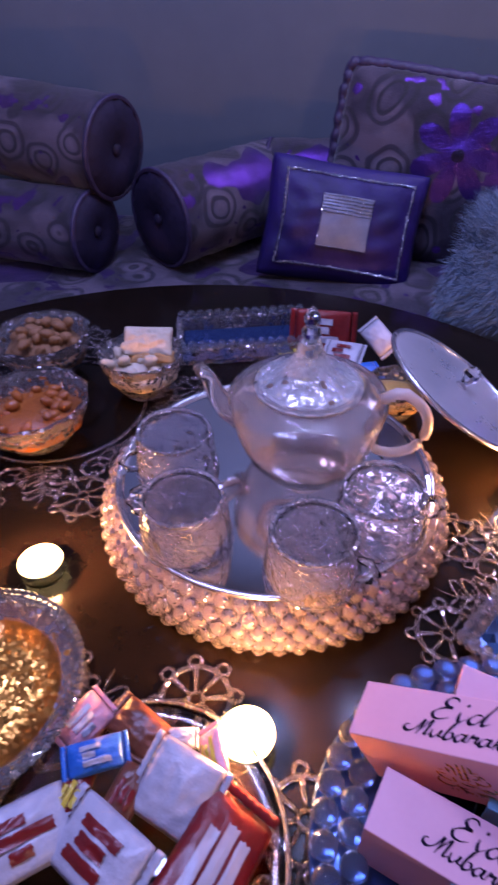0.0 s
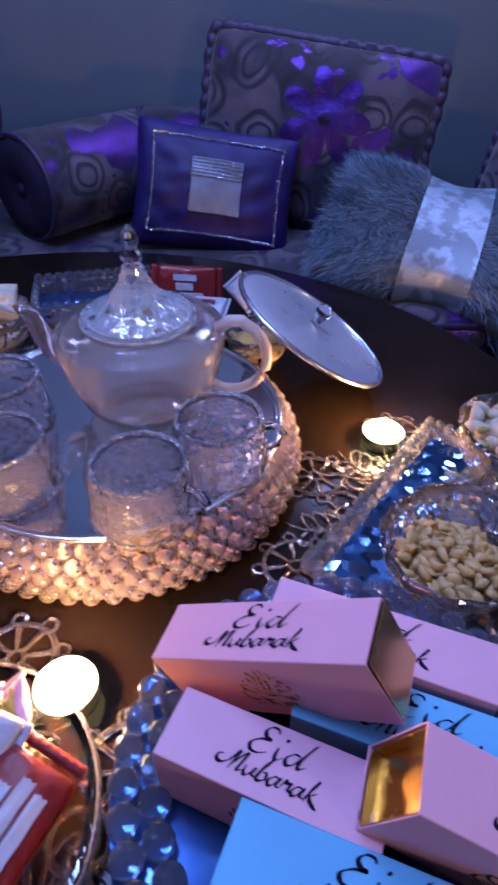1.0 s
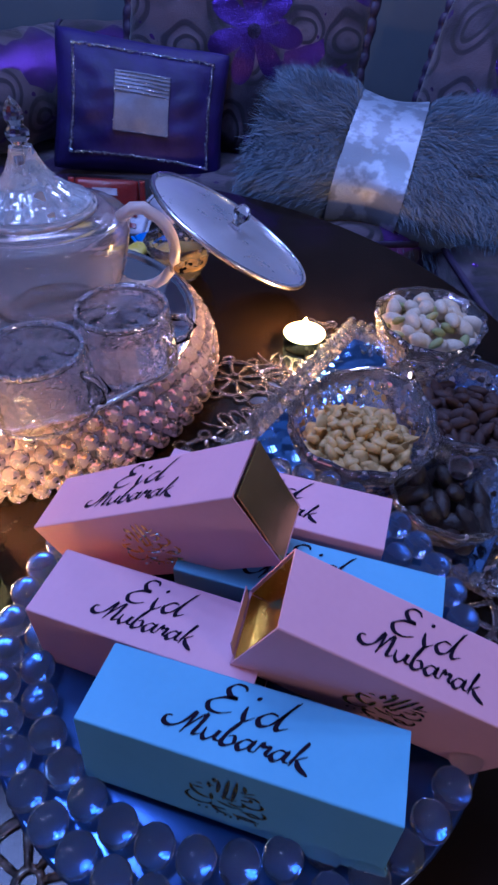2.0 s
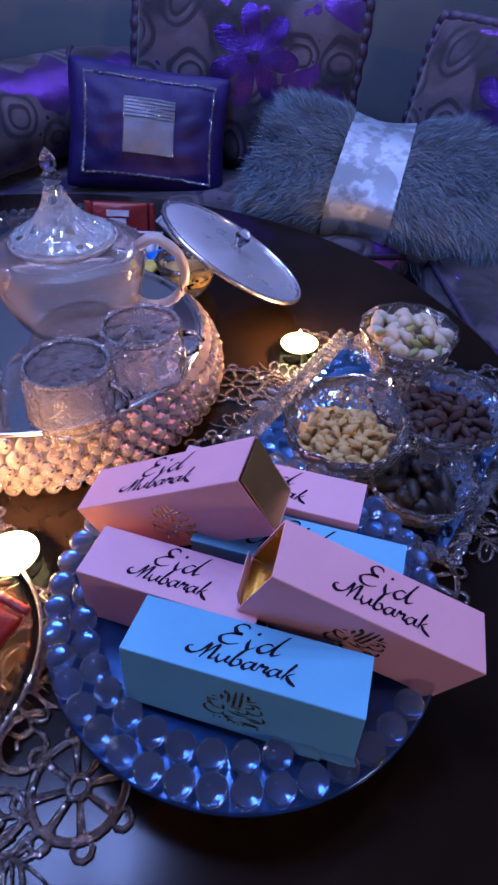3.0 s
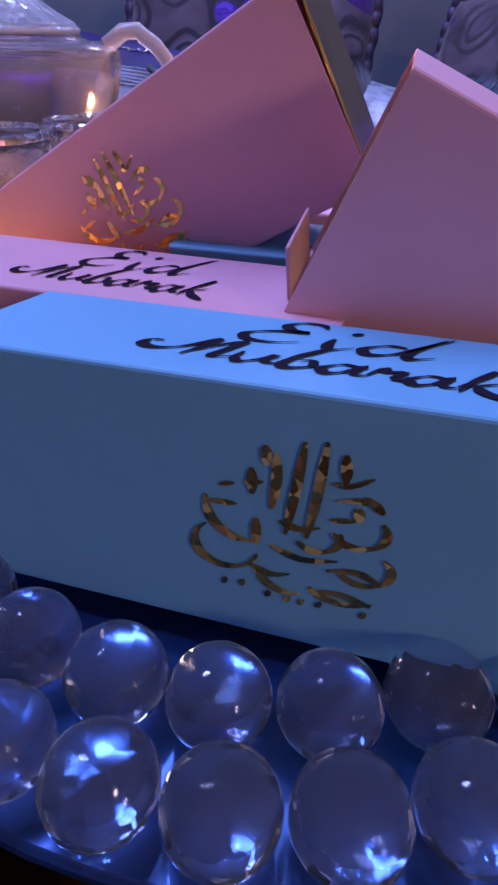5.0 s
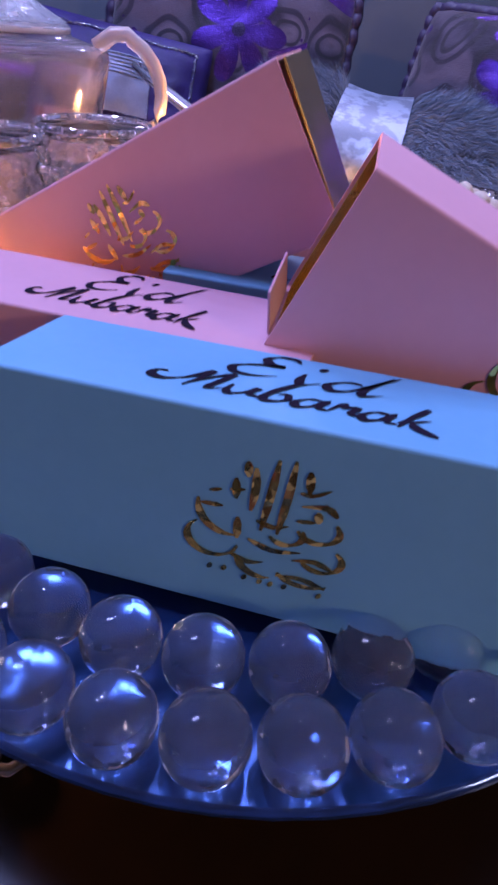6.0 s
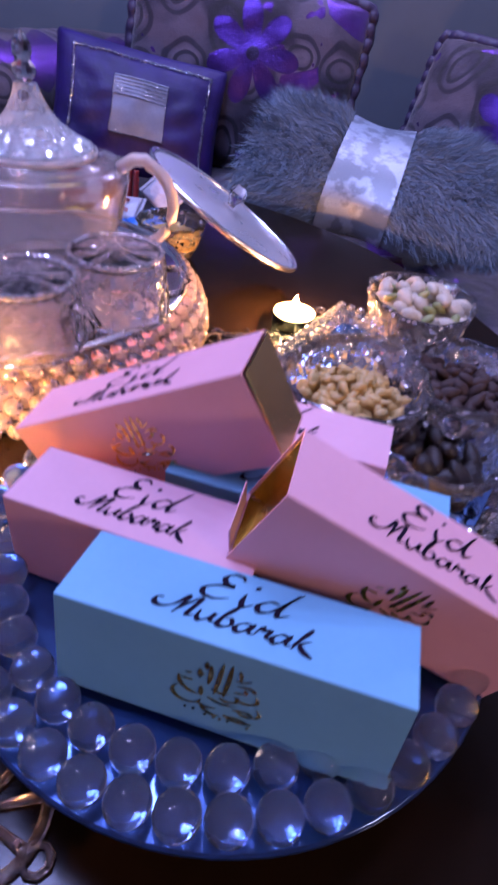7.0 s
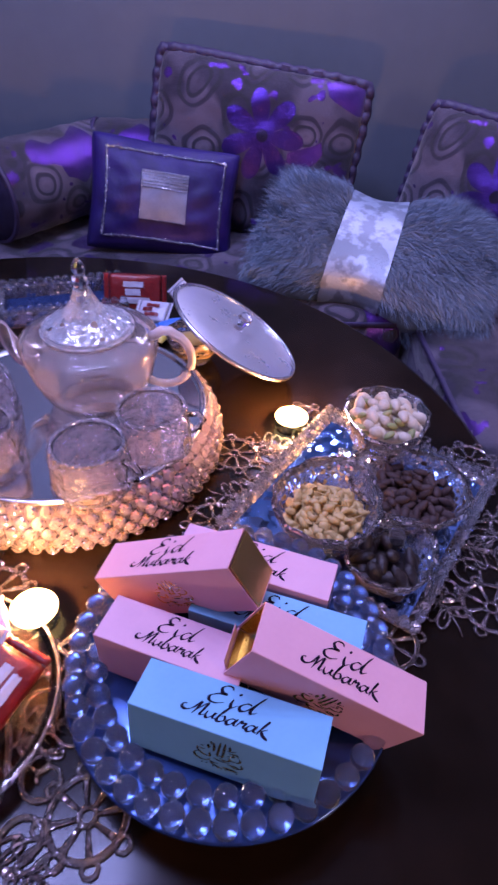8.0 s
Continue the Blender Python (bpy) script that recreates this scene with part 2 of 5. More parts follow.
WICK = plain("burnt_wick", (0.01, 0.008, 0.006), (0.03, 0.02, 0.015), 80, 0.9)
CUPCLEAR = glass("clear_cup", (1.0, 0.95, 0.88), 0.05, 1.3)
PISTACHIO = plain("pistachio_shell", (0.46, 0.36, 0.24), (0.64, 0.55, 0.40), 60, 0.6, bump=0.3, depth=0.001)
KERNEL = plain("pistachio_kernel", (0.22, 0.26, 0.08), (0.34, 0.30, 0.12), 80, 0.6)
CASHEW = plain("roast_cashew", (0.40, 0.25, 0.075), (0.60, 0.42, 0.16), 50, 0.5, bump=0.3, depth=0.001)
ALMOND = plain("almond_skin", (0.022, 0.009, 0.007), (0.055, 0.022, 0.014), 70, 0.7, bump=0.4, depth=0.001)
DATE = plain("dark_date", (0.007, 0.004, 0.003), (0.020, 0.009, 0.006), 50, 0.5, bump=0.5, depth=0.002)
BROWN = plain("brown_sweet", (0.16, 0.07, 0.025), (0.32, 0.16, 0.06), 40, 0.6, bump=0.6, depth=0.003)
CREAM = plain("cream_pastry", (0.46, 0.37, 0.25), (0.66, 0.57, 0.43), 30, 0.7, bump=0.5, depth=0.003)
CRUST = plain("baked_crust", (0.45, 0.22, 0.07), (0.62, 0.36, 0.14), 40, 0.7, bump=0.5, depth=0.003)
AMBER = plain("amber_jelly", (0.24, 0.06, 0.010), (0.40, 0.13, 0.025), 30, 0.25, bump=0.5, depth=0.003)
HONEY = plain("golden_sweet", (0.55, 0.33, 0.07), (0.75, 0.50, 0.15), 30, 0.3, metallic=0.4, bump=0.7, depth=0.004)
GLITTER = facet_glass("gold_glitter", (0.90, 0.44, 0.09), 330, 0.0, 0.32, 0.9, 1.01)
RED = plain("red_wrapper", (0.11, 0.005, 0.006), (0.20, 0.011, 0.011), 20, 0.28, bump=0.4, depth=0.002)
WHITE = plain("white_wrapper", (0.36, 0.35, 0.40), (0.50, 0.48, 0.53), 14, 0.35, bump=0.5, depth=0.002)
BLUEWRAP = plain("blue_wrapper", (0.02, 0.10, 0.42), (0.05, 0.20, 0.60), 20, 0.28, bump=0.5, depth=0.002)
YELLOWWRAP = plain("yellow_wrapper", (0.50, 0.38, 0.03), (0.66, 0.52, 0.08), 20, 0.28, bump=0.5, depth=0.002)
PINKWRAP = plain("pink_wrapper", (0.60, 0.25, 0.30), (0.75, 0.42, 0.45), 20, 0.3, bump=0.5, depth=0.002)
BROWNWRAP = plain("brown_wrapper", (0.10, 0.03, 0.015), (0.18, 0.06, 0.03), 20, 0.3, bump=0.5, depth=0.002)
BLUEGLASS = plain("blue_mirror", (0.030, 0.062, 0.18), (0.042, 0.084, 0.23), 5, 0.10, metallic=0.7, bump=0.0, rough2=0.18)


# ---- mesh helpers ----
def mesh_of(name, bm, material, smooth=True):
    me = bpy.data.meshes.new(name)
    bmesh.ops.recalc_face_normals(bm, faces=bm.faces)
    bm.to_mesh(me)
    bm.free()
    for m in (material if isinstance(material, (list, tuple)) else [material]):
        me.materials.append(m)
    if smooth:
        # level tops and bottoms stay flat, so that they mirror true
        me.polygons.foreach_set("use_smooth", [abs(p.normal.z) < 0.99995 for p in me.polygons])
    return me


def part(name, bm, material, parent=None, label="", m=None, smooth=True):
    data = bm if isinstance(bm, bpy.types.Mesh) else mesh_of(name, bm, material, smooth)
    ob = new(name, data)
    if parent is not None:
        ob.parent = parent
    if m is not None:
        ob.matrix_basis = m
    return tagged(ob, label)


def thing(name, m, label, category, group="", kind=""):
    ob = new(name)
    ob.empty_display_size = 0.02
    ob.matrix_basis = m
    return tagged(ob, label, category, group, kind)


def lathe(profile, n=48, squash=1.0, wave=None):
    """Turns (radius, height) pairs round z; wave(angle, radius, height) may shift the radius."""
    bm = bmesh.new()
    rings = []
    for r, z in profile:
        if r < 1e-6:
            rings.append([bm.verts.new((0, 0, z))])
            continue
        ring = []
        for i in range(n):
            a = 2 * math.pi * i / n
            q = r + (wave(a, r, z) if wave else 0)
            ring.append(bm.verts.new((q * math.cos(a), q * math.sin(a) * squash, z)))
        rings.append(ring)
    for a, b in zip(rings, rings[1:]):
        for i in range(n):
            j = (i + 1) % n
            if len(a) == 1 and len(b) == 1:
                continue
            if len(a) == 1:
                bm.faces.new((a[0], b[j], b[i]))
            elif len(b) == 1:
                bm.faces.new((a[i], a[j], b[0]))
            else:
                bm.faces.new((a[i], a[j], b[j], b[i]))
    return bm


def cuboid(sx, sy, sz, bevel=0.0, seg=2, at=(0, 0, 0)):
    bm = bmesh.new()
    bmesh.ops.create_cube(bm, size=1, matrix=Matrix.Translation(at) @ Matrix.Diagonal((sx, sy, sz, 1)))
    if bevel:
        bmesh.ops.bevel(bm, geom=bm.edges[:], offset=bevel, segments=seg, profile=0.5, affect="EDGES")
    return bm


def tube(bm, pts, r0, r1=None, n=6, flat=1.0, closed=False):
    """Sweeps a ring along points; flat squashes it in z."""
    r1 = r0 if r1 is None else r1
    pts = [Vector(p) for p in pts]
    rings, k = [], len(pts)
    for i, p in enumerate(pts):
        a = pts[(i - 1) % k] if closed or i else pts[0]
        c = pts[(i + 1) % k] if closed or i < k - 1 else pts[-1]
        d = (c - a).normalized() if (c - a).length > 1e-9 else Vector((1, 0, 0))
        up = Vector((0, 0, 1)) if abs(d.z) < 0.95 else Vector((1, 0, 0))
        side = d.cross(up).normalized()
        nrm = side.cross(d)
        r = r0 + (r1 - r0) * i / max(1, k - 1)
        rings.append([bm.verts.new(p + side * (r * math.cos(2 * math.pi * j / n)) + nrm * (r * flat * math.sin(2 * math.pi * j / n))) for j in range(n)])
    for i in range(k if closed else k - 1):
        a, b = rings[i], rings[(i + 1) % k]
        for j in range(n):
            bm.faces.new((a[j], a[(j + 1) % n], b[(j + 1) % n], b[j]))
    if not closed:
        bm.faces.new(rings[0][::-1])
        bm.faces.new(rings[-1])
    return bm


def ball_mesh(name, r, material, u=14, v=9, sz=1.0, smooth=True):
    bm = bmesh.new()
    bmesh.ops.create_uvsphere(bm, u_segments=u, v_segments=v, radius=r, matrix=Matrix.Diagonal((1, 1, sz, 1)))
    return mesh_of(name, bm, material, smooth)


def pillow_bm(w, h, t, n=28, pinch=0.05, sag=0.0, flatness=0.42, seed=0, crease=0.045):
    """A stuffed cushion lying in the xy plane, its seams drawn in between pointed corners."""
    bm = bmesh.new()
    sides = []
    for s in (1, -1):
        grid = []
        for i in range(n + 1):
            row = []
            for j in range(n + 1):
                u, v = -1 + 2 * i / n, -1 + 2 * j / n
                c = 1 - 0.06 * (u * v) ** 4
                x = u * w / 2 * (1 - pinch * (1 - v * v)) * c
                y = v * h / 2 * (1 - pinch * (1 - u * u)) * c - sag * (1 - u * u)
                f = max(0.0, (1 - u * u) * (1 - v * v)) ** flatness
                z = s * t / 2 * f * (1 + 0.10 * noise.noise(Vector((u * 1.7 + seed, v * 1.7, s)))) + crease * t * noise.noise(Vector((u * 4 + seed, v * 4, 3))) * f
                row.append(bm.verts.new((x, y, z)))
            grid.append(row)
        sides.append(grid)
        for i in range(n):
            for j in range(n):
                q = (grid[i][j], grid[i + 1][j], grid[i + 1][j + 1], grid[i][j + 1])
                bm.faces.new(q if s > 0 else q[::-1])
    bmesh.ops.remove_doubles(bm, verts=bm.verts[:], dist=0.0005)
    return bm


def pillow_top(w, h, t, u, v, pinch=0.05, flatness=0.42, lift=0.003, seed=None, crease=0.045):
    """A point on the front of such a cushion, u and v from -1 to 1."""
    c = 1 - 0.06 * (u * v) ** 4
    x = u * w / 2 * (1 - pinch * (1 - v * v)) * c
    y = v * h / 2 * (1 - pinch * (1 - u * u)) * c
    f = max(0.0, (1 - u * u) * (1 - v * v)) ** flatness
    z = t / 2 * f
    if seed is not None:
        z = z * (1 + 0.10 * noise.noise(Vector((u * 1.7 + seed, v * 1.7, 1)))) + crease * t * noise.noise(Vector((u * 4 + seed, v * 4, 3))) * f
    return Vector((x, y, z + lift))

# ---- the room ----
def slab(name, lo, hi, material, label, category):
    size = [b - a for a, b in zip(lo, hi)]
    ob = part(name, cuboid(*size), material, None, label, pose(*[(a + b) / 2 for a, b in zip(lo, hi)]), False)
    return tagged(ob, label, category, kind="structure")


X0, X1, Y0, Y1, H = -2.3, 1.30, -2.2, 1.84, 2.5
slab("floor", (X0, Y0, -0.1), (X1, Y1, 0), FLOOR, "dark red carpeted floor of the sitting room", "floor")
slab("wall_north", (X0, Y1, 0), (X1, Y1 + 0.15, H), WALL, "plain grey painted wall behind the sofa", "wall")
slab("wall_east", (X1, Y0, 0), (X1 + 0.15, Y1 + 0.15, H), LITWALL, "plain grey side wall, made paler for the light on it", "wall")
# the unseen west and south walls act as added reflectors
slab("wall_west", (X0 - 0.15, Y0, 0), (X0, Y1 + 0.15, H), BOUNCEWALL, "unseen pale blue side wall that bounces fill light", "wall")
slab("wall_south", (X0 - 0.15, Y0 - 0.15, 0), (X1 + 0.15, Y0, H), BOUNCEWALL, "unseen pale blue wall that bounces fill light", "wall")
slab("ceiling", (X0, Y0, H), (X1, Y1, H + 0.1), CEIL, "plain white painted ceiling", "ceiling")


# ---- corner sofa in three runs ----
def sofa_run(m, length, depth, label):
    """A low upholstered bench: plinth and a thick patterned mattress whose front is the +y side here."""
    s = thing("sofa_bench", m, label, "sofa", "low benches round the room")
    part("base", cuboid(length, depth - 0.04, 0.16, 0.01, 2, (0, 0, 0.08)), DARKPURPLE, s)
    bm = cuboid(length, depth, SEAT_Z - 0.16, 0.045, 5, (0, 0, 0.16 + (SEAT_Z - 0.16) / 2))
    part("seat_mattress", bm, FABRIC, s, "patterned seat mattress")
    pp = bmesh.new()
    tube(pp, [(-length / 2 + 0.03, depth / 2 - 0.008, SEAT_Z - 0.018), (length / 2 - 0.03, depth / 2 - 0.008, SEAT_Z - 0.018)], 0.006)
    part("piping", pp, PIPING, s, "dark cord piping")
    return s


sofa_run(pose(-0.20, 1.46, 0, 0, 0, 180), 1.62, 0.74, "low sofa bench in violet ring-patterned cloth along the wall")
sofa_run(pose(0.955, 0.78, 0, 0, 0, 90), 2.1, 0.68, "low sofa bench in violet ring-patterned cloth by the side wall")
sofa_run(pose(-1.30, 0.55, 0, 0, 0, -90), 1.9, 0.72, "low sofa bench in violet ring-patterned cloth opposite the other bench")


# ---- cushions ----
def edge_cord(w, h, pinch, r, material, parent, m, wobble=0.0):
    pts = []
    for i in range(160):
        q = i / 160 * 4
        s, f = int(q), -1 + 2 * (q - int(q))
        u, v = [(f, -1), (1, f), (-f, 1), (-1, -f)][s]
        c = 1 - 0.06 * (u * v) ** 4
        pts.append((u * w / 2 * (1 - pinch * (1 - v * v)) * c * (1 + wobble * math.sin(i * 1.3)), v * h / 2 * (1 - pinch * (1 - u * u)) * c * (1 + wobble * math.sin(i * 1.9)), wobble * 0.6 * math.sin(i * 2.1)))
    bm = bmesh.new()
    tube(bm, pts, r, n=6, closed=True)
    return part("edge_cord", bm, material, parent, m=m)


def big_cushion(m, w, h, t, label, seed):
    c = thing("back_cushion", m, label, "cushion", "large patterned cushions")
    part("cover", pillow_bm(w, h, t, 36, 0.045, seed=seed), FABRIC_F, c)
    edge_cord(w, h, 0.045, 0.013, PIPING, c, None, 0.008)
    return c


big_cushion(pose(0.283, 1.62, 0.520, 75, 6.5, -8), 0.54, 0.41, 0.15, "large violet ring-patterned cushion with a satin flower leaning on the wall", 1)
big_cushion(pose(0.850, 1.40, 0.455, 74, 3, -48), 0.52, 0.40, 0.15, "large violet ring-patterned cushion with a satin flower at the corner", 5)


def purple_cushion(m):
    w, h, t, p = 0.370, 0.272, 0.13, 0.085
    c = thing("purple_cushion", m, "purple satin cushion with silver sequin border and square", "cushion")
    part("cover", pillow_bm(w, h, t, 34, p, seed=9, flatness=0.5, crease=0.07), PURPLE, c)

    def on(u, v, lift):
        return pillow_top(w, h, t, u, v, p, 0.5, lift, 9, 0.07)

    def beads(name, places, r, label):
        verts, faces = [], []
        for q in places:
            i = len(verts)
            verts += [tuple(q + Vector(d) * r) for d in ((1, 0, 0), (-1, 0, 0), (0, 1, 0), (0, -1, 0), (0, 0, 1), (0, 0, -1))]
            faces += [(i + a, i + b, i + k) for k in (4, 5) for a, b in ((0, 2), (2, 1), (1, 3), (3, 0))]
        me = bpy.data.meshes.new(name)
        me.from_pydata(verts, [], faces)
        me.materials.append(SILVERSEQ)
        return tagged(part(name, me, None, c, label), kind="stuff")

    rnd = random.Random(8)
    ring = []
    for i in range(420):
        q = i / 420 * 4
        k, f = int(q), -1 + 2 * (q - int(q))
        u, v = [(f * 0.79, -0.75), (0.79, f * 0.75), (-f * 0.79, 0.75), (-0.79, -f * 0.75)][k]
        ring.append(on(u + rnd.uniform(-0.012, 0.012), v + rnd.uniform(-0.016, 0.016), 0.002))
    beads("sequin_border", ring, 0.0032, "glittering silver sequin border")
    b2 = bmesh.new()
    g = [[b2.verts.new(on(-0.32 + 0.63 * i / 10, -0.42 + 0.86 * j / 10, 0.002)) for j in range(11)] for i in range(11)]
    for i in range(10):
        for j in range(10):
            b2.faces.new((g[i][j], g[i + 1][j], g[i + 1][j + 1], g[i][j + 1]))
    part("silver_square", b2, SILVERCLOTH, c, "square of silver cloth")
    rows = [on(-0.315 + 0.62 * i / 34, 0.14 + 0.055 * j, 0.003) for i in range(35) for j in range(6)]
    rows += [on(-0.315 + 0.62 * i / 34, -0.42, 0.003) for i in range(35)]
    rows += [on(u, -0.42 + 0.84 * i / 24, 0.003) for i in range(25) for u in (-0.32, 0.31)]
    beads("sequin_band", rows, 0.0021, "rows of silver sequins")
    return c


purple_cushion(pose(0.064, 1.470, 0.450, 65, 8.5, 4))


def fur_cushion(m):
    """A shaggy cushion drawn in by a broad sequin band round its middle."""
    w, h, t, p = 0.54, 0.36, 0.16, 0.02
    c = thing("fur_cushion", m, "grey-blue shaggy fur cushion with a white sequin band", "cushion")

    def squeeze(q, u):
        k = 1 - 0.20 * math.exp(-((u + 0.10) / 0.30) ** 2)
        return Vector((q.x, q.y * k, q.z * (1 - 0.12 * math.exp(-((u + 0.10) / 0.30) ** 2))))

    bm = pillow_bm(w, h, t, 30, p, flatness=0.36, seed=3)
    for v in bm.verts:
        v.co = squeeze(v.co, v.co.x * 2 / w)
    part("cover", bm, FUR, c)
    rnd = random.Random(4)
    verts, faces = [], []
    for k in range(30000):
        u, v = rnd.uniform(-1, 1), rnd.uniform(-1, 1)
        if abs(u + 0.10) < 0.225:
            continue
        side = 1 if rnd.random() < 0.75 else -1
        q = pillow_top(w, h, t, u, v, p, 0.36, 0.0)
        q.z *= side
        q = squeeze(q, u)
        s2 = 1 if u > -0.10 else -1
        swirl = noise.noise(Vector((u * 3.0, v * 3.0, 5))) * 0.8
        out = Vector((s2 * 0.55 + swirl + rnd.uniform(-0.25, 0.25), v * 1.1 - 0.25 + rnd.uniform(-0.3, 0.3), side * (0.50 + 0.25 * rnd.random()))).normalized()
        d2 = (out + Vector((rnd.uniform(-0.3, 0.3), -0.35 + rnd.uniform(-0.3, 0.3), -0.40 * side))).normalized()
        ln = rnd.uniform(0.022, 0.050)
        s = out.cross(Vector((rnd.uniform(-1, 1), rnd.uniform(-1, 1), rnd.uniform(-1, 1)))).normalized() * 0.0006
        a, mid = q, q + out * ln * 0.5
        tip = mid + d2 * ln * 0.6
        i = len(verts)
        verts += [a - s, a + s, mid + s * 0.8, mid - s * 0.8, tip]
        faces += [(i, i + 1, i + 2, i + 3), (i + 3, i + 2, i + 4)]
    me = bpy.data.meshes.new("fur")
    me.from_pydata([tuple(q) for q in verts], [], faces)
    me.materials.append(FUR)
    tagged(part("fur", me, None, c, "long shaggy pile"), kind="stuff")
    # the band wraps the whole cushion
    bm = bmesh.new()
    loops = []
    for i in range(9):
        u = -0.34 + 0.48 * i / 8
        ring = []
        for side in (1, -1):
            for j in range(25):
                v = side * (-1 + 2 * j / 24)
                q = squeeze(pillow_top(w, h, t, u, v, p, 0.36, 0.0), u)
                ring.append(bm.verts.new((q.x, q.y * 1.03, side * (q.z + 0.008))))
        loops.append(ring)
    for a, b in zip(loops, loops[1:]):
        for j in range(len(a)):
            k = (j + 1) % len(a)
            bm.faces.new((a[j], a[k], b[k], b[j]))
    part("sequin_band", bm, WHITESEQ, c, "worn white sequin band")
    return c


fur_cushion(pose(0.555, 1.268, 0.405, 19, 6, -18.5))


def bolster(p0, p1, r, label, cap=DARKPURPLE):
    """A round bolster with gathered end discs and a button."""
    a, b = Vector(p0), Vector(p1)
    ln = (b - a).length
    m = Matrix.Translation(a) @ (b - a).to_track_quat("Z", "Y").to_matrix().to_4x4()
    s = thing("bolster", m, label, "bolster", "round bolsters on the benches")
    prof = [(r * 0.93, 0.0), (r, 0.012)] + [(r * (1 + 0.015 * math.sin(i * 2.3)), 0.03 + (ln - 0.06) * i / 12) for i in range(13)] + [(r, ln - 0.012), (r * 0.93, ln)]
    part("cover", lathe(prof, 40), FABRIC, s)
    for z, k in ((0.0, -1), (ln, 1)):
        bm = lathe([(r * 0.95, z), (r * 0.80, z + k * 0.012), (r * 0.35, z + k * 0.014), (r * 0.12, z + k * 0.004), (0, z + k * 0.003)], 40,
                   wave=lambda q, rr, zz: 0.004 * math.sin(q * 14) * (rr / r))
        part("end_disc", bm, cap, s, "dark purple gathered end disc")
        part("button", ball_mesh("button", 0.014, cap, 12, 8, 0.5), None, s, m=pose(0, 0, z + k * 0.006))
        bm = bmesh.new()
        tube(bm, [(r * 0.965 * math.cos(q * math.pi / 20), r * 0.965 * math.sin(q * math.pi / 20), z) for q in range(40)], 0.006, closed=True)
        part("piping", bm, PIPING, s)
    return s


bolster((-0.350, 1.45, SEAT_Z + 0.112), (-0.12, 1.74, SEAT_Z + 0.112), 0.110, "violet ring-patterned bolster with dark purple end on the bench")
bolster((-0.13, 1.72, SEAT_Z + 0.115), (0.36, 1.72, SEAT_Z + 0.115), 0.112, "violet ring-patterned bolster lying along the wall")
bolster((-0.455, 1.50, SEAT_Z + 0.246), (-1.18, 1.72, SEAT_Z + 0.30), 0.108, "violet ring-patterned bolster lying on top of another bolster")
bolster((-0.50, 1.42, SEAT_Z + 0.088), (-1.30, 1.60, SEAT_Z + 0.088), 0.092, "violet ring-patterned bolster under another bolster")


# ---- the round table ----
def round_table(cx, cy, r):
    t = thing("round_table", pose(cx, cy, 0), "round black lacquered coffee table with a glossy top", "table")
    part("tabletop", lathe([(0, TABLE_Z), (r - 0.012, TABLE_Z), (r - 0.004, TABLE_Z - 0.004), (r, TABLE_Z - 0.014), (r - 0.004, TABLE_Z - 0.026), (r - 0.02, TABLE_Z - 0.03), (0, TABLE_Z - 0.03)], 96), BLACK, t)
    leg = mesh_of("leg", lathe([(0, 0), (0.028, 0), (0.03, 0.01), (0.024, 0.03), (0.03, 0.2), (0.036, TABLE_Z - 0.03), (0, TABLE_Z - 0.03)], 16), BLACK)
    for i in range(4):
        a = math.pi / 4 + i * math.pi / 2
        part("leg", leg, None, t, m=pose((r - 0.22) * math.cos(a), (r - 0.22) * math.sin(a), 0))
    return t


round_table(-0.117, 0.541, 0.716)

# ---- glass tea tray with bead sides ----
def bead_tray(cx, cy, z0, rows, count, r_bead, r_top, z_top):
    t = thing("bead_tray", pose(cx, cy, TABLE_Z), "round mirror tea tray with rows of crystal beads", "tray")
    part("mirror_top", lathe([(0, z_top), (r_top - 0.004, z_top), (r_top - 0.002, z_top + 0.004), (r_top, z_top + 0.004), (r_top + 0.002, z_top), (r_top, z_top - 0.005), (0, z_top - 0.005)], 96), MIRROR, t, "mirror glass plate")
    part("rim_ring", lathe([(r_top + 0.001, z_top + 0.003), (r_top + 0.004, z_top + 0.005), (r_top + 0.006, z_top + 0.002), (r_top + 0.004, z_top - 0.002), (r_top + 0.001, z_top + 0.003)], 96), SILVER, t, "thin silver rim")
    part("body", lathe([(0, 0.0), (rows[-1][0] - r_bead, 0.0), (rows[2][0] - r_bead, 0.03), (r_top - 0.012, z_top - 0.006), (0, z_top - 0.006)], 72), TRAYWALL, t, "pale inner wall added to brighten the beads")
    bead = ball_mesh("bead", r_bead, BEAD_TRAY, 14, 9)
    for k, (r, z) in enumerate(rows):
        for i in range(count):
            a = 2 * math.pi * (i + 0.5 * (k % 2)) / count
            part("bead", bead, None, t, m=pose(r * math.cos(a), r * math.sin(a), z, 0, 0, math.degrees(a)))
    return t


bead_tray(0.012, 0.624, 0, [(0.182, 0.0560), (0.190, 0.0445), (0.1945, 0.0325), (0.196, 0.0205), (0.1935, 0.0086)], 62, 0.0085, 0.175, 0.064)
TRAY_Z = TABLE_Z + 0.0645


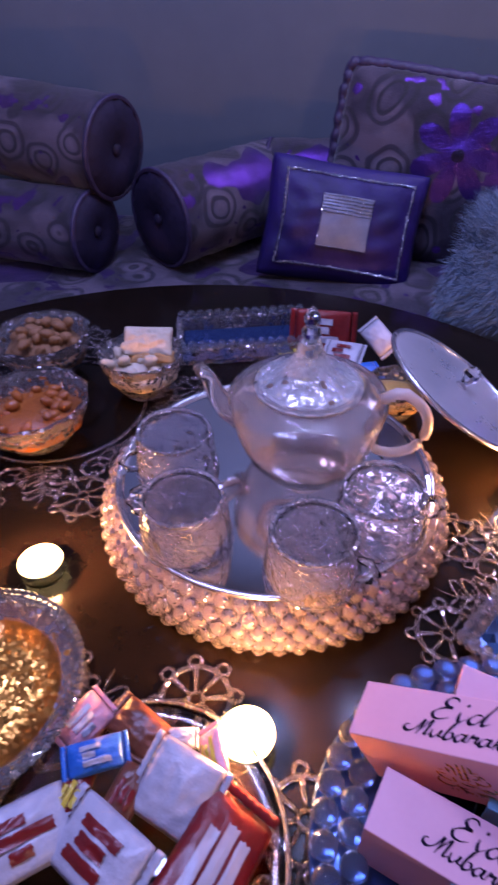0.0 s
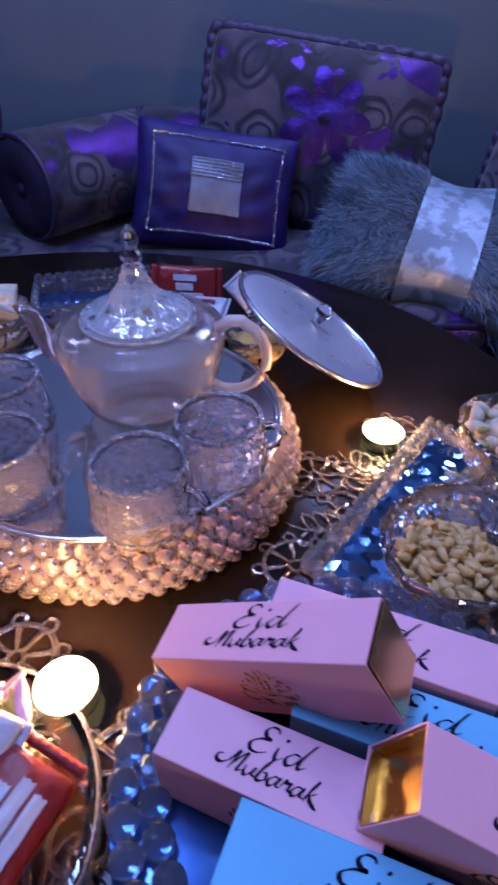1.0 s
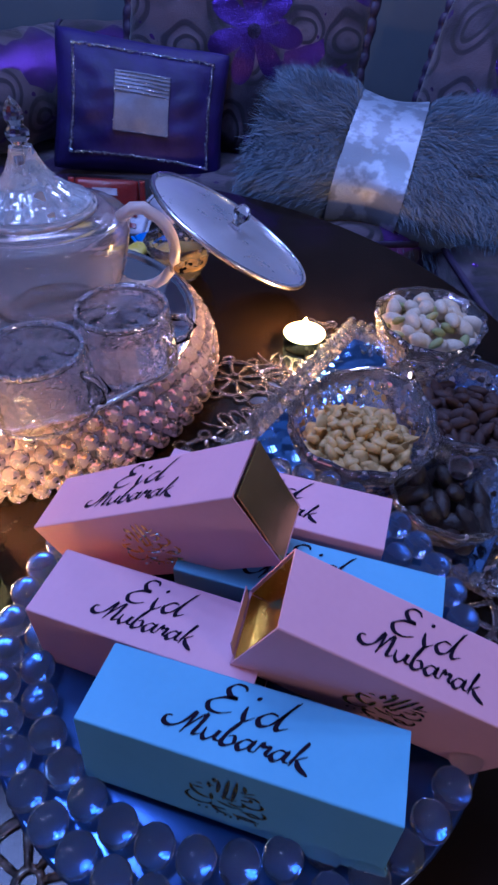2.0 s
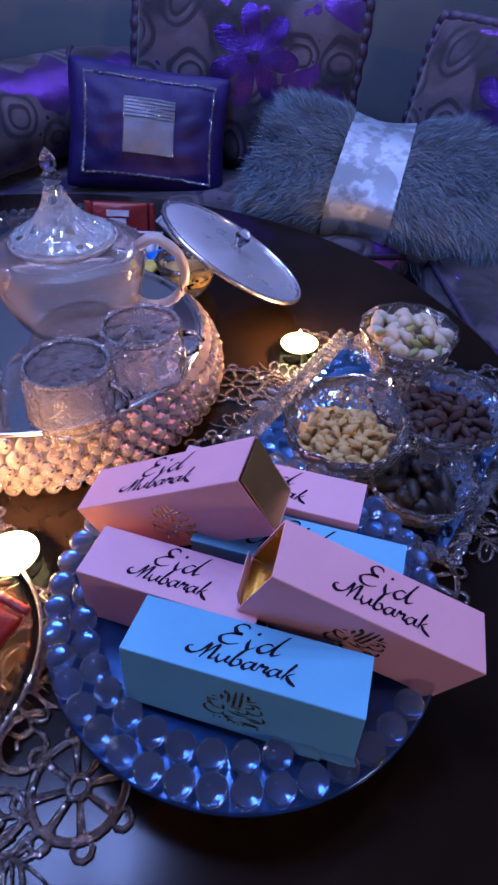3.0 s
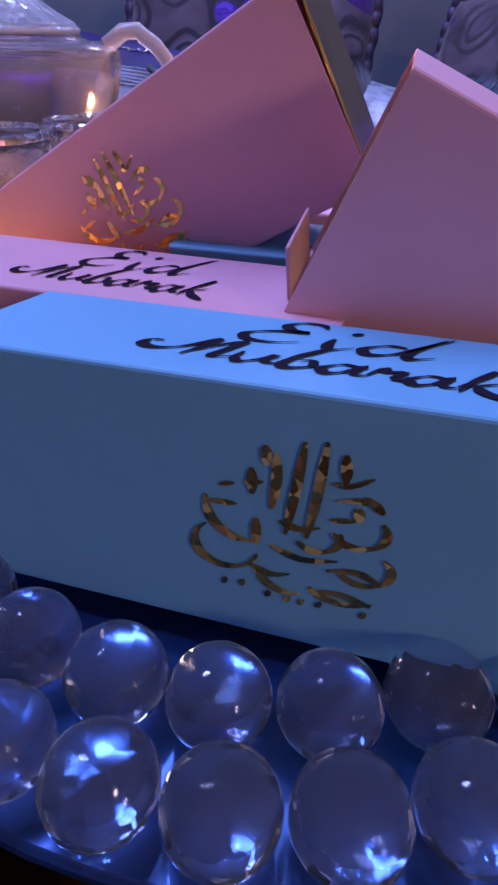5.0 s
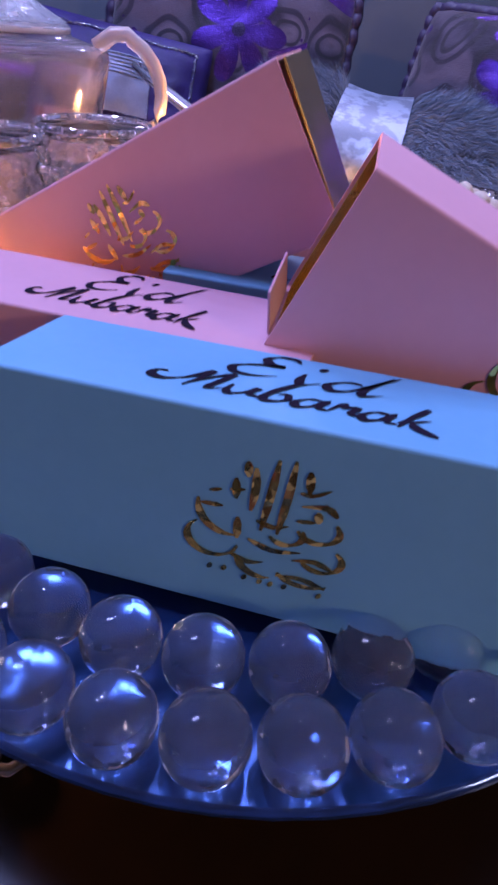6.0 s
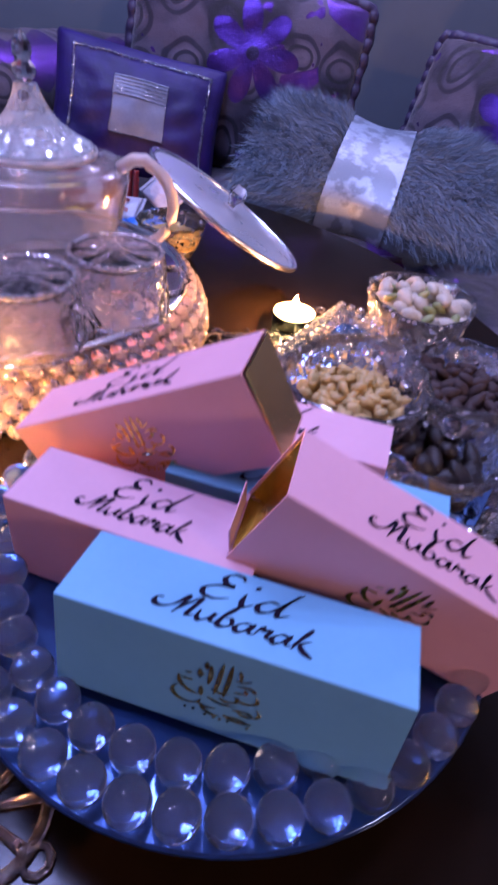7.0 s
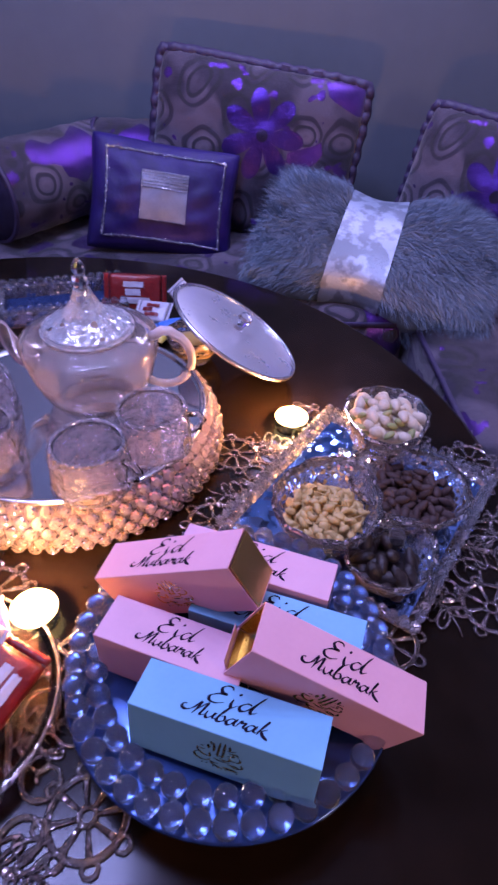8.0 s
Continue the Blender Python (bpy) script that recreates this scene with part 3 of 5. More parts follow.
# ---- teapot ----
def teapot(m):
    t = thing("teapot", m, "squat clear glass teapot with crystal lid on the tray", "teapot")
    outer = [(0.0, 0.0), (0.050, 0.0), (0.056, 0.004), (0.068, 0.022), (0.078, 0.048), (0.084, 0.074), (0.0865, 0.088), (0.086, 0.094), (0.082, 0.0975), (0.068, 0.100), (0.058, 0.103), (0.055, 0.110)]
    inner = [(0.052, 0.110), (0.054, 0.101), (0.068, 0.097), (0.081, 0.0945), (0.083, 0.088), (0.081, 0.075), (0.075, 0.050), (0.065, 0.025), (0.053, 0.008), (0.0, 0.006)]
    part("body", lathe(outer + inner, 56), POT, t)
    lid = part("lid", lathe([(0.0, 0.160), (0.010, 0.159), (0.0125, 0.150), (0.018, 0.139), (0.027, 0.128), (0.040, 0.119), (0.052, 0.1125), (0.056, 0.1075), (0.050, 0.1085), (0.036, 0.115), (0.020, 0.128), (0.0, 0.136)], 72,
                         wave=lambda a, r, z: (0.045 * r * abs(math.sin(a * 9)) if r > 0.011 else 0) + (0.02 * r * math.sin(a * 36) if r > 0.045 else 0)), LIDGLASS, t, "fluted bell-shaped crystal lid", smooth=False)
    part("finial", lathe([(0, 0.155), (0.007, 0.156), (0.005, 0.160), (0.010, 0.166), (0.0105, 0.171), (0.006, 0.176), (0.0085, 0.181), (0.008, 0.187), (0.004, 0.194), (0, 0.198)], 10), CLEAR, lid, "faceted crystal finial", smooth=False)
    part("collar", lathe([(0.048, 0.104), (0.057, 0.104), (0.0575, 0.1085), (0.048, 0.1085)], 56), FROST, t)
    hb = bmesh.new()
    pts = []
    for i in range(15):
        a = math.radians(118 - 236 * i / 14)
        pts.append((0.091 + 0.038 * math.cos(a) + (0.008 if i < 3 else 0), 0, 0.068 + 0.040 * math.sin(a)))
    pts = [(0.078, 0, 0.098)] + pts[1:] + [(0.072, 0, 0.036)]
    tube(hb, pts, 0.0075, 0.006, 10, 0.8)
    part("handle", hb, FROST, t, "frosted loop handle")
    sp = bmesh.new()
    tube(sp, [(-0.074, 0, 0.050), (-0.092, 0, 0.062), (-0.103, 0, 0.080), (-0.110, 0, 0.100), (-0.122, 0, 0.116)], 0.015, 0.007, 12)
    part("spout", sp, POT, t, "curved glass spout")
    return t


teapot(pose(0.046, 0.645, TRAY_Z, 0, 0, -4))


# ---- upturned tea glasses on the tray ----
def tea_cup():
    c = thing("tea_cup", pose(0, 0, 0), "upturned cut-glass tea cup with handle on the tray", "cup", "tea cups on the tray")
    bm = bmesh.new()
    n, rings = 18, []
    for k, (r, z) in enumerate([(0.0430, 0.003), (0.0425, 0.012), (0.0418, 0.021), (0.0412, 0.030), (0.0405, 0.039), (0.0398, 0.047), (0.0385, 0.053), (0.0360, 0.0565)]):
        rings.append([bm.verts.new((r * math.cos(2 * math.pi * (i + 0.5 * (k % 2)) / n), r * math.sin(2 * math.pi * (i + 0.5 * (k % 2)) / n), z)) for i in range(n)])
    for k, (a, b) in enumerate(zip(rings, rings[1:])):
        for i in range(n):
            j = (i + 1) % n
            if k % 2:
                bm.faces.new((a[i], a[j], b[j]))
                bm.faces.new((a[i], b[j], b[i]))
            else:
                bm.faces.new((a[i], a[j], b[i]))
                bm.faces.new((a[j], b[j], b[i]))
    inner = [[bm.verts.new((r * math.cos(2 * math.pi * i / n), r * math.sin(2 * math.pi * i / n), z)) for i in range(n)] for r, z in ((0.0390, 0.003), (0.0382, 0.022), (0.0368, 0.040), (0.0330, 0.0505))]
    for a, b in zip(inner, inner[1:]):
        for i in range(n):
            bm.faces.new((a[i], b[i], b[(i + 1) % n], a[(i + 1) % n]))
    for i in range(n):
        bm.faces.new((rings[0][i], inner[0][i], inner[0][(i + 1) % n], rings[0][(i + 1) % n]))
    bm.faces.new(rings[-1])
    bm.faces.new(inner[-1][::-1])
    part("bowl", bm, CUPGLASS, c, smooth=False)
    st = lathe([(0, 0.0606), (0.008, 0.0600), (0.020, 0.0590), (0.031, 0.0580), (0.0335, 0.0570), (0.020, 0.0568), (0, 0.0568)], 64,
               wave=lambda a, r, z: 0.30 * r * (abs(math.sin(a * 4)) - 0.5) if z > 0.0572 else 0)
    part("star_base", st, CLEAR, c, "star cut in the base", smooth=False)
    part("rim", lathe([(0.0385, 0.0002), (0.0435, 0.0002), (0.0440, 0.0022), (0.0425, 0.0040), (0.0385, 0.0030), (0.0385, 0.0002)], 48), CUPRING, c, "bright polished rim")
    part("foot_ring", lathe([(0.0340, 0.0560), (0.0372, 0.0555), (0.0382, 0.0575), (0.0372, 0.0605), (0.0352, 0.0605), (0.0340, 0.0575), (0.0340, 0.0560)], 40), CUPRING, c, "polished foot ring")
    h = bmesh.new()
    tube(h, [(0.037, 0, 0.042), (0.050, 0, 0.041), (0.057, 0, 0.030), (0.052, 0, 0.018), (0.040, 0, 0.014)], 0.0035, n=8)
    part("handle", h, CLEAR, c)
    return c


cup = tea_cup()
SPOTS = [(-0.098, 0.612, -150), (-0.064, 0.512, 170), (0.066, 0.486, -20), (0.130, 0.550, 10)]
cup.matrix_basis = pose(SPOTS[0][0], SPOTS[0][1], TRAY_Z, 0, 0, SPOTS[0][2]) @ Matrix.Diagonal((1.10, 1.10, 0.95, 1))
for x, y, a in SPOTS[1:]:
    copy_thing(cup, pose(x, y, TRAY_Z, 0, 0, a))


# ---- tealights ----
def tealight(x, y, watts):
    t = thing("tealight", pose(x, y, TABLE_Z) @ Matrix.Diagonal((1.22, 1.22, 1.1, 1)), "lit tealight candle in a small clear cup", "candle", "lit tealights")
    part("cup", lathe([(0, 0), (0.0185, 0), (0.0195, 0.002), (0.0195, 0.0165), (0.0203, 0.0172), (0.0195, 0.0165), (0.0188, 0.0165), (0.0185, 0.003), (0, 0.003)], 32), CUPCLEAR, t)
    part("wax", lathe([(0, 0.004), (0.0184, 0.004), (0.0184, 0.0166), (0.0196, 0.0178), (0.0190, 0.0186), (0.015, 0.0176), (0, 0.0165)], 32), WAX, t, "melted wax, emitting for the flame's glare")
    part("wick", lathe([(0, 0.012), (0.0008, 0.012), (0.0008, 0.019), (0, 0.020)], 6), WICK, t)
    part("flame", lathe([(0, 0.0165), (0.0035, 0.019), (0.0050, 0.022), (0.0042, 0.026), (0.0022, 0.031), (0.0008, 0.035), (0, 0.036)], 16), FLAME, t, "small yellow flame")
    point_lamp("candle_light", (x, y, TABLE_Z + 0.042), watts, (1.0, 0.38, 0.12), 0.008)
    return t


CANDLES = [(0.314, 0.663), (0.024, 0.343), (-0.227, 0.493)]
for x, y in CANDLES:
    tealight(x, y, 6.2)


# ---- footed plate with gift boxes ----
PLATE = (0.225, 0.267)
PLATE_Z = TABLE_Z + 0.0570


def bead_plate(cx, cy):
    z = PLATE_Z - TABLE_Z
    p = thing("bead_plate", pose(cx, cy, TABLE_Z), "footed mirror plate with a double rim of large crystal beads", "plate")
    part("plate", lathe([(0, z - 0.005), (0.138, z - 0.005), (0.1440, z - 0.003), (0.1455, z - 0.001), (0.1435, z), (0, z)], 80), BLUEGLASS, p, "bluish mirror glass plate")
    part("foot", lathe([(0, 0), (0.060, 0), (0.062, 0.004), (0.050, 0.010), (0.028, 0.022), (0.022, 0.036), (0.034, z - 0.009), (0.045, z - 0.005), (0, z - 0.005)], 48), CLEAR, p, "clear glass foot")
    bead = ball_mesh("rim_bead", RB, BALL, 28, 18)
    for r, n, off in ((R_OUT, 43, 0.0), (R_IN, 37, 0.5)):
        for i in range(n):
            a = 2 * math.pi * (i + off) / n
            # the boxes that overhang the rim leave no room for some inner beads
            if n == 37 and -71 < (math.degrees(a) + 180) % 360 - 180 < -20:
                continue
            part("rim_bead", bead, None, p, m=pose(r * math.cos(a), r * math.sin(a), z + RB, 9 * math.sin(i * 2.3), 7 * math.cos(i * 1.7), math.degrees(a)))
    return p


RB, R_OUT, R_IN = 0.0097, 0.1355, 0.1170
bead_plate(*PLATE)


def smooth_line(pts, k=5):
    """A smooth line through the given points."""
    q = [pts[0]] + list(pts) + [pts[-1]]
    out = []
    for a, b, c, d in zip(q, q[1:], q[2:], q[3:]):
        for i in range(k):
            f = i / k
            out.append(tuple(0.5 * (2 * b[n] + (c[n] - a[n]) * f + (2 * a[n] - 5 * b[n] + 4 * c[n] - d[n]) * f * f + (3 * b[n] - a[n] - 3 * c[n] + d[n]) * f ** 3) for n in (0, 1)))
    return out + [tuple(pts[-1])]


def nib(bm, line, w, angle, lift=0.0, least=0.22):
    """A broad-nib pen stroke: thick across the nib's angle, thin along it, tapered at both ends."""
    n, left, right = len(line), [], []
    for i, (x, y) in enumerate(line):
        (ax, ay), (bx, by) = line[max(0, i - 1)], line[min(n - 1, i + 1)]
        ln = math.hypot(bx - ax, by - ay) or 1.0
        dx, dy = (bx - ax) / ln, (by - ay) / ln
        wide = w * (least + (1 - least) * abs(math.sin(math.atan2(dy, dx) - angle))) * min(1.0, 0.35 + 2.5 * min(i, n - 1 - i) / n)
        left.append(bm.verts.new((x - dy * wide / 2, y + dx * wide / 2, lift)))
        right.append(bm.verts.new((x + dy * wide / 2, y - dx * wide / 2, lift)))
    for i in range(n - 1):
        bm.faces.new((left[i], right[i], right[i + 1], left[i + 1]))


# script letters on a baseline, one unit to the capital height: strokes and the step to the next letter
SCRIPT = {}
SCRIPT["E"] = ([[(0.60, 0.86), (0.52, 1.0), (0.32, 1.0), (0.22, 0.80), (0.34, 0.60), (0.52, 0.56), (0.24, 0.50), (0.02, 0.28), (0.10, 0.04), (0.34, 0.0), (0.58, 0.14)]], 0.80)
SCRIPT["i"] = ([[(0.02, 0.44), (0.04, 0.16), (0.12, 0.0), (0.28, 0.18)], [(0.10, 0.80), (0.17, 0.72)]], 0.34)
SCRIPT["d"] = ([[(0.36, 0.42), (0.18, 0.44), (0.02, 0.20), (0.12, 0.0), (0.32, 0.14), (0.52, 0.66), (0.66, 1.02)], [(0.60, 0.96), (0.44, 0.34), (0.46, 0.02), (0.66, 0.16)]], 0.66)
SCRIPT["M"] = ([[(-0.52, 0.46), (-0.66, 0.42), (-0.64, 0.18), (-0.42, 0.10), (-0.18, 0.34), (-0.02, 0.86), (-0.02, 0.40), (-0.08, -0.04)], [(-0.06, 0.10), (0.16, 0.70), (0.28, 0.86), (0.26, 0.40), (0.24, 0.04), (0.44, 0.16)]], 0.46)
SCRIPT["u"] = ([[(0.0, 0.42), (0.02, 0.12), (0.14, 0.0), (0.30, 0.22), (0.36, 0.44), (0.34, 0.12), (0.48, 0.08)]], 0.48)
SCRIPT["b"] = ([[(0.0, 0.14), (0.16, 0.60), (0.24, 0.98), (0.12, 0.62), (0.06, 0.12), (0.18, 0.0), (0.36, 0.16), (0.30, 0.40), (0.16, 0.36)]], 0.46)
SCRIPT["a"] = ([[(0.34, 0.40), (0.16, 0.42), (0.02, 0.18), (0.12, 0.0), (0.28, 0.14), (0.38, 0.44), (0.36, 0.10), (0.50, 0.08)]], 0.50)
SCRIPT["r"] = ([[(0.0, 0.10), (0.08, 0.48), (0.14, 0.36), (0.30, 0.40), (0.28, 0.14), (0.40, 0.08)]], 0.40)
SCRIPT["k"] = ([[(0.0, 0.12), (0.16, 0.60), (0.24, 0.98), (0.12, 0.52), (0.04, -0.02)], [(0.08, 0.20), (0.36, 0.48)], [(0.16, 0.26), (0.28, 0.04), (0.58, -0.16)]], 0.60)


def script_mesh(body, size, shear, high, wide):
    """The word in pen script, its middle at the origin."""
    bm, x = bmesh.new(), 0.0
    for ch in body:
        strokes, step = SCRIPT[ch]
        for pts in strokes:
            nib(bm, smooth_line([((x + u) * size * wide + shear * v * size * high, v * size * high) for u, v in pts]), 0.165 * size, math.radians(35))
        x += step
    mid = (min(v.co.x for v in bm.verts) + max(v.co.x for v in bm.verts)) / 2
    bmesh.ops.translate(bm, vec=(-mid, -0.4 * size * high, 0), verts=bm.verts)
    return mesh_of("greeting", bm, INK, False)


EID = script_mesh("Eid", 0.0175, 0.30, 0.92, 1.22)
MUBARAK = script_mesh("Mubarak", 0.0162, 0.30, 0.78, 1.04)
BL, BW, BH = 0.146, 0.0415, 0.0545


def arc(cx, cy, rx, ry, a0, a1, n=10):
    return [(cx + rx * math.cos(math.radians(a0 + (a1 - a0) * i / n)), cy + ry * math.sin(math.radians(a0 + (a1 - a0) * i / n))) for i in range(n + 1)]


# foil calligraphy in millimetres: a fan of upright strokes over sweeping arcs, with a row of dots below
EMBLEM = [[(1, 15), (0.2, 7), (-0.8, -1)], [(4, 15.5), (3.4, 7), (2.4, -1)], [(-3, 12.5), (-2.7, 8), (-3.2, 3)], [(-6.5, 9.5), (-6.2, 5)], [(6.8, 14), (7.2, 9.5)], [(5.5, 9.2), (8, 9.2), (11, 11)], [(-5.4, 1), (-5.2, -4)],
          arc(-7, 3, 6.5, 6.5, 175, 285), [(-13, 2.5), (-8.5, 2.8)], arc(-10, -5, 5.2, 4.2, 130, 350), arc(0.5, -7, 5.5, 5, 190, 290), arc(9, -8.5, 6, 3.4, 205, 320), arc(4, 0, 3.5, 3, 215, 380), arc(10, 2, 4, 3, 200, 400), [(-3, -3.5), (2, -5), (7.5, -4)], arc(11.5, -4.5, 4, 3, 200, 410), [(9.5, 6), (9.7, 3.5)]]
DOTS = [(-10.5, -12), (-7.5, -11.7), (-3.2, -12.8), (0, -13), (2.2, -13), (5, -12.8), (12, -13), (10, 7.5)]
EMBLEM += [[(x, y), (x + 0.9, y - 0.5)] for x, y in DOTS]
EMBLEM += [[(-4.6, 13.5), (-4.3, 10.2)], [(-7.6, 6.8), (-4.6, 7.4)], [(6.2, 6.4), (10.8, 7.2), (13, 5.6)], [(5.6, 3.0), (9.2, 3.6)], [(-11.5, 5.6), (-9.0, 6.4)], [(-1.8, 1.2), (1.4, 0.4), (4.4, 1.4)], [(6.0, -6.2), (10.4, -5.4), (14, -6.6)], [(-6.4, -7.8), (-2.6, -9.0), (0.6, -8.2)], [(3.4, -10.8), (8.4, -10.2), (13.4, -11.4)]]
EMBLEM = [[(x / 1000, y / 1000) for x, y in s] for s in EMBLEM]


def gift_box(m, card, colour, end_left="closed", end_right="closed"):
    """A long card sleeve, its origin in the middle of the top; +x along it, -y its printed front."""
    b = thing("gift_box", m, "long " + colour + " card gift box with gold ends and dark greeting", "gift box", "gift boxes on the plate")
    w = 0.0008
    bm = bmesh.new()
    # four card walls with a slightly bowed face, folded at rounded corners
    prof = []
    for cx, cy, a0 in ((1, 1, 0), (-1, 1, 90), (-1, -1, 180), (1, -1, 270)):
        for k in range(4):
            a = math.radians(a0 + 30 * k)
            prof.append((cx * (BW / 2 - 0.0010) + 0.0010 * math.cos(a), cy * (BH / 2 - 0.0010) + 0.0010 * math.sin(a) - BH / 2))
    rings = []
    for x, k in ((-BL / 2, 1), (-BL / 2, 0.96), (BL / 2, 0.96), (BL / 2, 1)):
        rings.append([bm.verts.new((x, y * k, -BH / 2 + (z + BH / 2) * k)) for y, z in prof])
    outer = [rings[0], rings[3]]
    n = len(prof)
    for a, c in ((rings[0], rings[3]), (rings[1], rings[2]), (rings[0], rings[1]), (rings[3], rings[2])):
        for i in range(n):
            j = (i + 1) % n
            bm.faces.new((a[i], a[j], c[j], c[i]))
    sleeve = part("sleeve", bm, card, b, smooth=False)
    for side, state in ((-1, end_left), (1, end_right)):
        x = side * (BL / 2)
        if state == "closed":
            part("end_panel", cuboid(w, BW - 0.003, BH - 0.003, 0.0002, 1, (x - side * 0.0006, 0, -BH / 2)), GOLD, b, "gold foil end panel", smooth=False)
        elif state == "ajar":
            # the end panel has sprung: its top leans out of the sleeve
            bm = cuboid(w, BW - 0.003, BH - 0.002, 0.0002, 1, (0, 0, (BH - 0.002) / 2))
            part("end_panel", bm, GOLD, b, "gold foil end panel sprung outwards", pose(x - side * 0.0004, 0, -BH + 0.001, 0, side * 2.5, 0), False)
        else:
            # the end stands open: gold lining all round, the panel pushed deep inside, and two small side flaps
            part("end_panel", cuboid(w, BW - 0.005, BH - 0.004, 0.0002, 1), GOLD, b, "gold foil panel pushed in", pose(x - side * 0.010, 0, -BH / 2, 0, -side * 6, 0), False)
            for k in (-1, 1):
                part("lining", cuboid(0.040, 0.0006, BH - 0.004, 0.0001, 1, (x - side * 0.021, k * (BW / 2 - 0.0022), -BH / 2)), GOLD, b, "gold inner lining", smooth=False)
                part("lining", cuboid(0.040, BW - 0.006, 0.0006, 0.0001, 1, (x - side * 0.021, 0, -BH / 2 + k * (BH / 2 - 0.0022))), GOLD, b, "gold inner lining", smooth=False)
            part("flap", cuboid(0.013, BW - 0.010, w, 0.0002, 1, (side * 0.0065, 0, 0)), card, b, "open card flap", pose(x, 0, -BH + 0.001, 0, -side * 62, 0), False)
    part("greeting", EID, None, b, "dark printed word Eid", pose(0.002, 0.0078, 0.0003))
    part("greeting", MUBARAK, None, b, "dark printed word Mubarak", pose(-0.002, -0.0066, 0.0003))
    em = bmesh.new()
    for pts in EMBLEM:
        nib(em, smooth_line(pts, 3), 0.0018, math.radians(25), 0.0, 0.36)
    em.transform(pose(-0.001, -BW / 2 - 0.0003, -BH / 2, 90, 0, 0) @ Matrix.Diagonal((1.22, 1.22, 1.0, 1)))
    part("gold_emblem", em, GOLDLEAF, b, "gold foil calligraphy strokes")
    return b


TOP = PLATE_Z + BH + 0.0004
gift_box(pose(0.223, 0.192, TOP + 0.0035, 0, 0, -19.3) @ pose(0, 0, 0, -7, 0, 0), BLUE, "light blue")
gift_box(pose(0.1774, 0.2525, TOP, 0, 0, -21.5) @ Matrix.Diagonal((0.86, 1, 1, 1)), PINK, "pink")
gift_box(pose(0.246, 0.3305, TOP + 0.002, 0, 0, -20), PINK, "pink")
gift_box(pose(0.263, 0.2735, TOP, 0, 0, -20), BLUE, "light blue")
# two boxes leaning across the others
gift_box(pose(0.308, 0.215, 0.533, 0, 0, -15) @ pose(0, 0, 0, 0, 24, 0) @ pose(0, 0, 0, 4, 0, 0), PINK, "pink", "open", "closed")
gift_box(pose(0.1674, 0.3134, 0.543, 0, 0, -20.5) @ pose(0, 0, 0, 0, -30, 0) @ pose(0, 0, 0, 3, 0, 0), PINK, "pink", "closed", "ajar")

# ---- lace mats of clear acrylic and silver foil ----
def spiral(cx, cy, r0, r1, a0, turns, n=26):
    out = []
    for i in range(n + 1):
        f = i / n
        a, r = a0 + turns * 2 * math.pi * f, r0 + (r1 - r0) * f
        out.append((cx + r * math.cos(a), cy + r * math.sin(a)))
    return out


